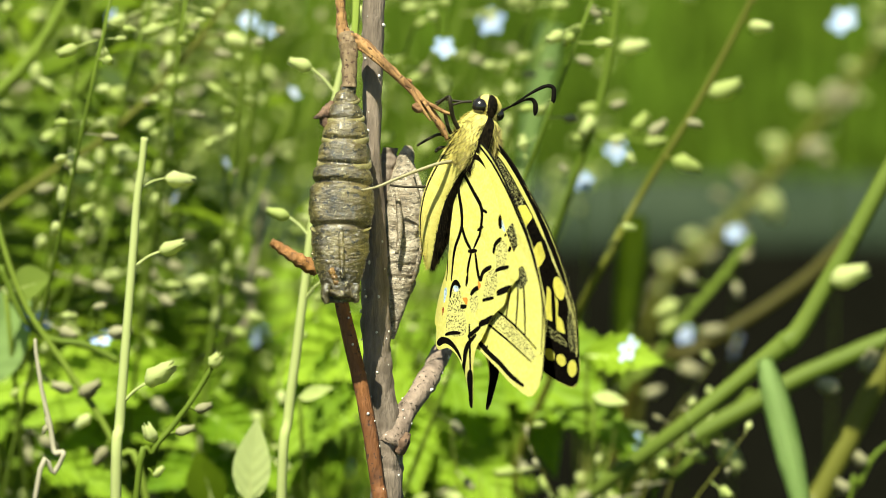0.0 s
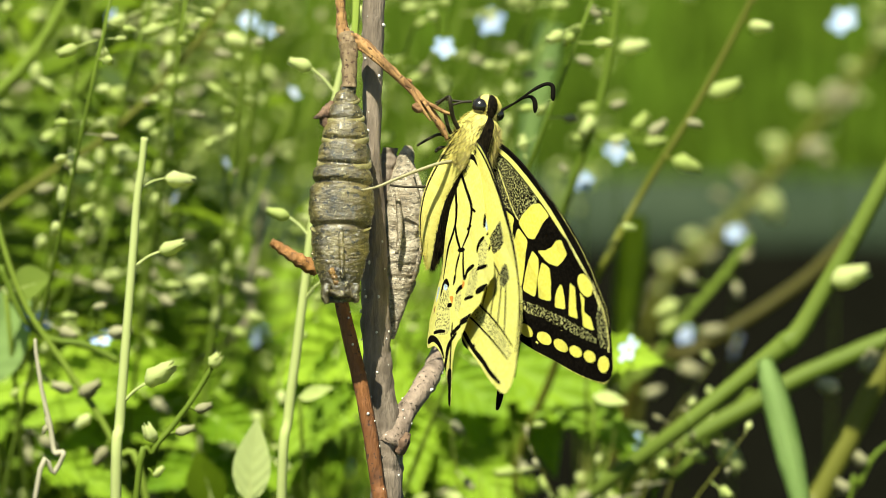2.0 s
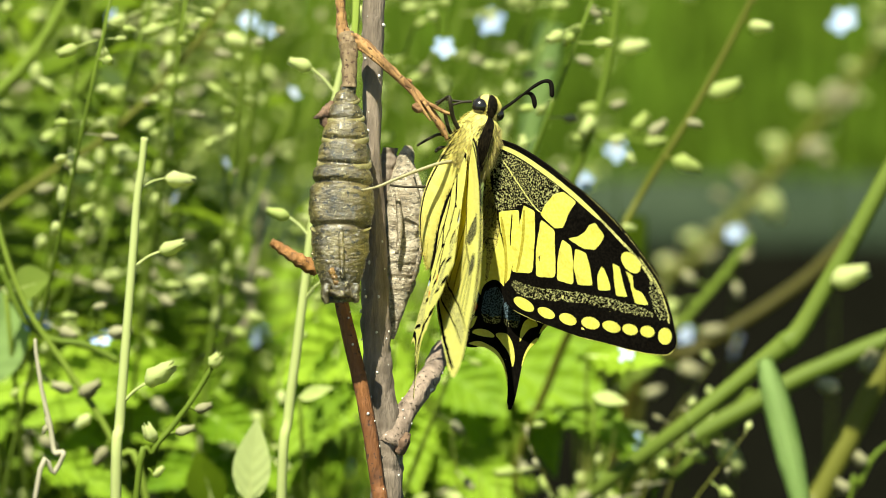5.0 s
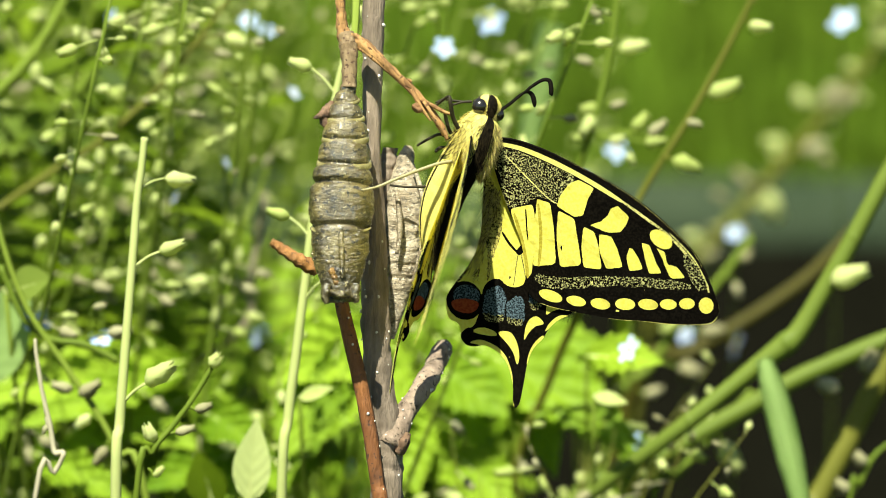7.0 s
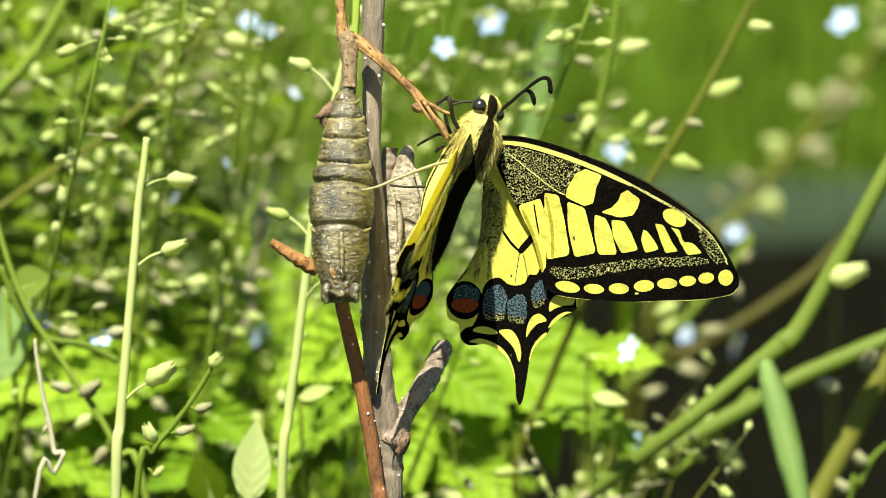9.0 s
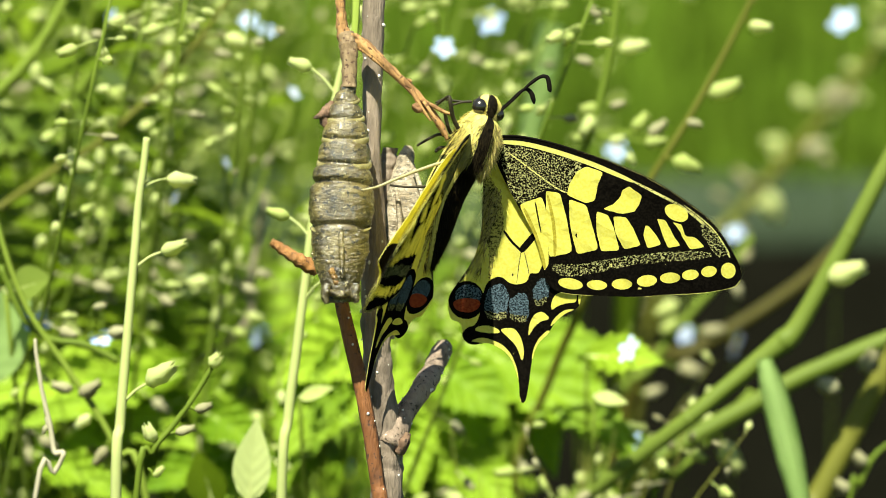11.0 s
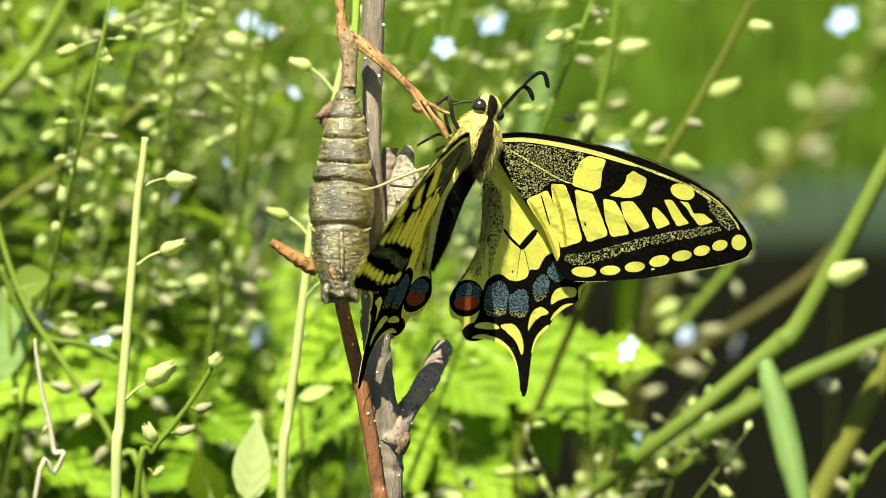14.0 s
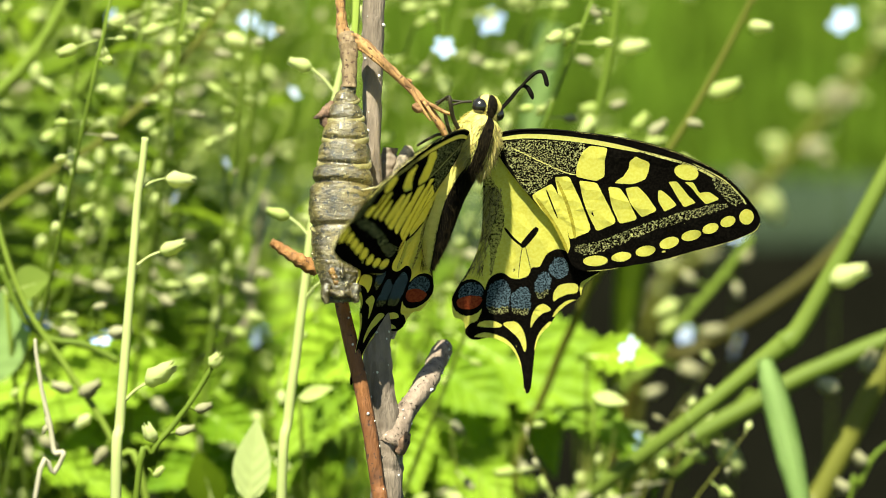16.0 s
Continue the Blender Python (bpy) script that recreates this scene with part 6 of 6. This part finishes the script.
for at, facing, size, kind, spin in (((9.3, 143.5, 217.9), (-0.3, -0.8, 0.5), 3.2, 0, 0.2), ((0.1, 93.4, 220.3), (0.2, -0.8, 0.5), 2.4, 0, 0.5), ((79.7, 165.9, 215.0), (-0.5, -0.6, 0.6), 3.6, 0, 0.8),
                                     ((26.1, 115.1, 192.2), (-0.4, -0.7, 0.5), 2.2, 0, 0.1), ((60.8, 186.5, 167.6), (-0.2, -0.7, 0.7), 2.4, 0, 0.9), ((31.4, 60.0, 173.9), (-0.75, -0.45, 0.5), 2.9, 1, 0.35),
                                     ((-67.0, 51.3, 180.6), (0.35, -0.7, 0.55), 2.9, 0, 0.6), ((-56.7, 53.6, 177.2), (-0.1, -0.35, 0.95), 2.9, 0, 0.1), ((-36.3, 128.7, 220.1), (0, -0.7, 0.6), 2.2, 0, 0.3), ((-32.9, 128.3, 218.3), (0.2, -0.7, 0.6), 1.8, 0, 0.4),
                                     ((63.6, 210.8, 137.7), (0.9, -0.3, -0.3), 3.4, 0, 0.2), ((49.0, 167.6, 150.8), (0.2, -0.8, 0.3), 2.4, 0, 0.2), ((-18.6, 118.5, 136.3), (-0.2, -0.7, 0.6), 2.4, 0, 0.5), ((-36.2, 152.8, 153.3), (0.3, -0.8, 0.4), 2.8, 0, 0.7),
                                     ((33.9, 90.6, 149.1), (0.2, -0.8, 0.5), 3.0, 0, 0.7), ((-39.0, 101.0, 198.2), (0.9, -0.3, 0.5), 1.5, 0, 0.2), ((-48.1, 99.7, 192.2), (-0.9, -0.3, 0.4), 1.5, 0, 0.1), ((-26.8, 103.6, 210.6), (0.7, -0.4, 0.6), 1.7, 1, 0.2), ((32.7, 131.1, 195.4), (0.3, -0.8, 0.3), 3.0, 0, 0.5), ((-61.9, 136.3, 219.9), (0.3, -0.8, 0.3), 2.2, 0, 0.5)):
    flower(at, facing, size, kind, spin=spin)


# ---- the tangle behind ----
def tangle(name, label, build, material, seed):
    rng = random.Random(seed)
    verts, faces = [], []
    build(rng, verts, faces)
    me = bpy.data.meshes.new(name)
    me.from_pydata(verts, [], faces)
    me.materials.append(material)
    me.shade_smooth()
    return tagged(new(name, me), label, "wild plants", kind="stuff")


def add_tube(verts, faces, line, sides=5):
    n0 = len(verts)
    for i, (p, r) in enumerate(line):
        for k in range(sides):
            an = 2 * math.pi * k / sides
            verts.append(((p[0] + math.cos(an) * r) * MM, (p[1] + math.sin(an) * r) * MM, p[2] * MM))
    for i in range(len(line) - 1):
        for k in range(sides):
            a, b = n0 + i * sides + k, n0 + i * sides + (k + 1) % sides
            faces.append((a, b, b + sides, a + sides))


BUD_FORM = [tuple(v.co) for v in BUDS[0].vertices]
BUD_FACES = [tuple(p.vertices) for p in BUDS[0].polygons]


def add_bud(verts, faces, at, way, size):
    m = Matrix.Translation(Vector(at) * MM) @ turn_to(way) @ Matrix.Diagonal((size * MM, size * MM, size * MM, 1))
    n0 = len(verts)
    verts += [tuple(m @ Vector(c)) for c in BUD_FORM]
    faces += [tuple(n0 + i for i in f) for f in BUD_FACES]


def add_leaf(verts, faces, at, way, up, long, wide):
    way = Vector(way).normalized()
    side = way.cross(Vector(up)).normalized()
    nor = side.cross(way)
    n0 = len(verts)
    for u, w in ((0, 0.08), (0.2, 0.75), (0.45, 1.0), (0.7, 0.75), (0.9, 0.3), (1, 0.03)):
        for v in (-1, 0, 1):
            p = Vector(at) + way * (u * long) + side * (v * w * wide) + nor * (0.25 * abs(v) * w * wide - 0.25 * u * u * long)
            verts.append(tuple(p * MM))
    for i in range(5):
        for k in range(2):
            a = n0 + i * 3 + k
            faces.append((a, a + 1, a + 4, a + 3))


def spot(rng, near=75, far=430):
    """A place in the bed: thick behind and beside the twig to one side, thinning out to the other."""
    y = near + (far - near) * rng.random() ** 1.2
    x = rng.uniform(-140, -38) if rng.random() < 0.96 else rng.uniform(-38, 0)
    return x * (1 + y / 460), y


def stem_line(rng, x, y, way=0.1):
    tall = rng.uniform(150, 330) * (0.8 if x > 0 else 1)
    lean = Vector((rng.gauss(way, 0.24), min(max(rng.gauss(0.05, 0.12), (55 - y) / tall), 0.4)))
    bend = rng.gauss(0.1, 0.25)
    return [((x + lean.x * tall * (s + bend * s * s), y + lean.y * tall * s, tall * s - 3), 0.7 - 0.42 * s) for s in np.linspace(0, 1, 9)]


def bud_places(rng, line, count):
    for _ in range(count):
        s = (0.5 + 0.5 * rng.random() ** 0.7) * (len(line) - 1.01)
        i = int(s)
        p = Vector(line[i][0]).lerp(Vector(line[i + 1][0]), s - i)
        way = Vector((rng.gauss(0, 1), rng.gauss(0, 0.6), rng.gauss(0.2, 0.6))).normalized()
        yield p, p + way * rng.uniform(2, 6), way + Vector((0, 0, -0.4)), rng.uniform(1.9, 3.9)


# Twelve grown plants, then their like all over the near bed.
rng = random.Random(11)
moulds = []
for k in range(12):
    line = stem_line(rng, 0, 200, 0.24)
    ob = thing("wild_plant", "thin green wild plant with many small pale seed pods", "wild plant", (0, 0, 0), "wild plants")
    bm = bmesh.new()
    tube(bm, [(p[0], p[1] - 200, p[2], r) for p, r in line], 6)
    part("stem", bm, M_STEM, ob)
    for p, q, way, size in bud_places(rng, line, 21):
        p = p - Vector((0, 200, 0))
        way = way.normalized()
        set_bud(ob, p + way * size * 1.1, p + way * size * 2.1, rng.choice((0, 0, 1, 2)), 1.0, STALKED)
    moulds.append(ob)
for k in range(150):
    x, y = spot(rng, 95, 280)
    if k >= 132:
        x, y = rng.uniform(-100, -40) * 1.18, rng.uniform(75, 120)
    m = Matrix.Translation((x * MM, y * MM, 0)) @ Matrix.Rotation(rng.gauss(0, 0.35), 4, "Z")
    if k < 12:
        moulds[k].matrix_basis = m
    else:
        copy_thing(moulds[k % 12], m)

# Low plants in front of the soil that is coloured as shaded.
short = []
for k in range(4):
    tall = 149 + 6 * k
    lean = rng.gauss(0.0, 0.16)
    line = [((lean * tall * f ** 4, 4 * f, tall * f - 3), 0.5 - 0.42 * f ** 3) for f in np.linspace(0, 1, 12)]
    ob = thing("wild_plant", "low olive-green plant with a few pale seed pods", "wild plant", (0, 0, 0), "low plants")
    bm = bmesh.new()
    tube(bm, [(*p, r) for p, r in line], 6)
    part("stem", bm, M_OLIVE, ob)
    for p, q, way, size in bud_places(rng, line, 12):
        way = way.normalized()
        set_bud(ob, p + way * size * 1.1, p + way * size * 2.1, rng.choice((0, 2, 2, 1)), 1.0, STALKED)
    short.append(ob)
for k in range(24):
    y = rng.uniform(56, 92)
    x = rng.uniform(5, 33) * (1 + y / 460)
    m = Matrix.Translation((x * MM, y * MM, 0)) @ Matrix.Rotation(rng.gauss(0, 1.3), 4, "Z")
    if k < 4:
        short[k].matrix_basis = m
    else:
        copy_thing(short[k % 4], m)

# Farther off, plants of the same kind with their pods in one cluster.
far_moulds = []
for k in range(10):
    line = stem_line(rng, 0, 200, 0.16)
    ob = thing("wild_plant", "far thin green wild plant hung with pale seed pods", "wild plant", (0, 0, 0), "wild plants")
    bm = bmesh.new()
    tube(bm, [(p[0], p[1] - 200, p[2], r) for p, r in line], 5)
    part("stem", bm, M_STEM, ob)
    verts, faces = [], []
    for p, q, way, size in bud_places(rng, line, 16):
        p, q = p - Vector((0, 200, 0)), q - Vector((0, 200, 0))
        add_tube(verts, faces, [(p, 0.22), (q, 0.2)], 4)
        add_bud(verts, faces, q, way, size)
    me = bpy.data.meshes.new("seed_head")
    me.from_pydata(verts, [], faces)
    me.materials.append(M_BUD)
    me.shade_smooth()
    pods = tagged(new("seed_head", me), kind="stuff")
    pods.parent = ob
    far_moulds.append(ob)
for k in range(120):
    x, y = spot(rng, 200, 540)
    m = Matrix.Translation((x * MM, y * MM, 0)) @ Matrix.Rotation(rng.gauss(0, 0.4), 4, "Z")
    if k < 10:
        far_moulds[k].matrix_basis = m
    else:
        copy_thing(far_moulds[k % 10], m)


def build_leaves(rng, verts, faces):
    for _ in range(6000):
        x, y = spot(rng, 95, 560)
        z = rng.uniform(8, 260 if x < -45 else 200) * rng.random() ** 0.3
        if x > 10 and z > 40:
            continue
        way = Vector((rng.gauss(0, 1), rng.gauss(-0.3, 0.6), rng.gauss(0.25, 0.5)))
        add_leaf(verts, faces, (x, y, z), way, (rng.gauss(-0.2, 0.3), rng.gauss(-0.4, 0.3), 1), rng.uniform(6, 18), rng.uniform(1.6, 4.4))


def build_blooms(rng, verts, faces):
    for _ in range(14):
        x, y = spot(rng, 110, 380)
        z = rng.uniform(120, 290)
        for k in range(5):
            an = k * 1.2566 + x
            add_leaf(verts, faces, (x, y, z), (math.cos(an), -0.2, math.sin(an)), (0, -1, 0.3), 2.4, 1.2)


def build_low_leaves(rng, verts, faces):
    for _ in range(1900):
        y = rng.uniform(112, 330)
        x = rng.uniform(-76, 12 if y < 200 else 4) * (1 + y / 460)
        z = rng.uniform(70, 162) - 0.10 * (y - 112)
        way = Vector((rng.gauss(0, 0.9), rng.gauss(-0.7, 0.4), rng.gauss(-0.1, 0.35)))
        add_leaf(verts, faces, (x, y, z), way, (rng.gauss(-0.3, 0.4), rng.gauss(-0.6, 0.35), 1), rng.uniform(5, 14), rng.uniform(1.3, 3.4))


tangle("low_leaves", "low cover of bright yellow-green leaves in full sun", build_low_leaves, M_NETTLE, 6)
tangle("wild_leaves", "thick undergrowth of sunlit green leaves", build_leaves, M_LEAF, 3)
tangle("wild_blooms", "scattered tiny pale blue flowers in the thicket", build_blooms, M_PETAL, 4)


def build_lawn(rng, verts, faces):
    for _ in range(9000):
        x, y = rng.uniform(-700, 900), 985 + 1500 * rng.random() ** 1.5
        z = ground_height(x * MM, y * MM) / MM
        an = rng.uniform(0, 6.283)
        add_leaf(verts, faces, (x, y, z), (math.cos(an) * 0.5, math.sin(an) * 0.5, 1), (math.cos(an), math.sin(an), 0.1), rng.uniform(20, 45), rng.uniform(1.5, 3))


tangle("lawn_grass", "short mown green grass behind the bed", build_lawn, tinted("turf", (0.050, 0.088, 0.007), (0.125, 0.185, 0.018), 0.35, 0.7, 90.0, 0.05), 5)


ANTENNA_LIFT = (((0, -2.0), (2, 0.2), (4, 2.8), (6.5, 4.9), (9, 7.5), (11.5, 10.3), (12.5, 12.2), (14, 14.2), (16, 15.8)),
                ((0, -3.2), (2, 1.2), (4, 6.2), (6.5, 9.4), (9, 12.5), (11.5, 15.9), (12.5, 17.6), (14, 20.0), (16, 22.0)))      # seconds, degrees
PALE_SWAY = ((0, 0.0), (7.5, 0.0), (8.5, 0.3), (10, 0.35), (12, 0.3), (13.5, 0.1), (16, 0.1))
CULM_SWAY = ((0, 0.0), (3, 0.1), (6, 0.05), (8, 0.0), (9, -0.2), (11.5, -0.55), (12.5, -0.5), (13, -0.6), (14.5, -0.5), (15.5, 0.0), (16, -0.1))

DEPTH = Vector((-0.579, 0.281, 0.766))


def motions():
    walk(wings["RF"], wing_rows(1, (1.86, 1.38, -1.11), RIGHT_FORE, 0.3))
    walk(wings["RH"], wing_rows(1, Vector((1.85, -2.71, 0.59)) - 2.0 * DEPTH, RIGHT_HIND, 0.0))
    walk(wings["LF"], wing_rows(-1, (-2.09, 1.90, -0.30), LEFT_FORE, 0.6))
    walk(wings["LH"], wing_rows(-1, (-1.73, -3.11, -0.56), LEFT_HIND, -0.4))
    for a, lifts in zip(antennae, ANTENNA_LIFT):
        foot = Matrix.Translation(a.location)
        walk(a, [(t, foot @ Matrix.Rotation(radians(d), 4, DEPTH)) for t, d in lifts])
    for plant, sway in ((PALE, PALE_SWAY), (CULM, CULM_SWAY)):
        foot = Matrix.Translation(plant.location)
        walk(plant, [(t, foot @ Matrix.Rotation(radians(d), 4, "Y")) for t, d in sway])


motions()
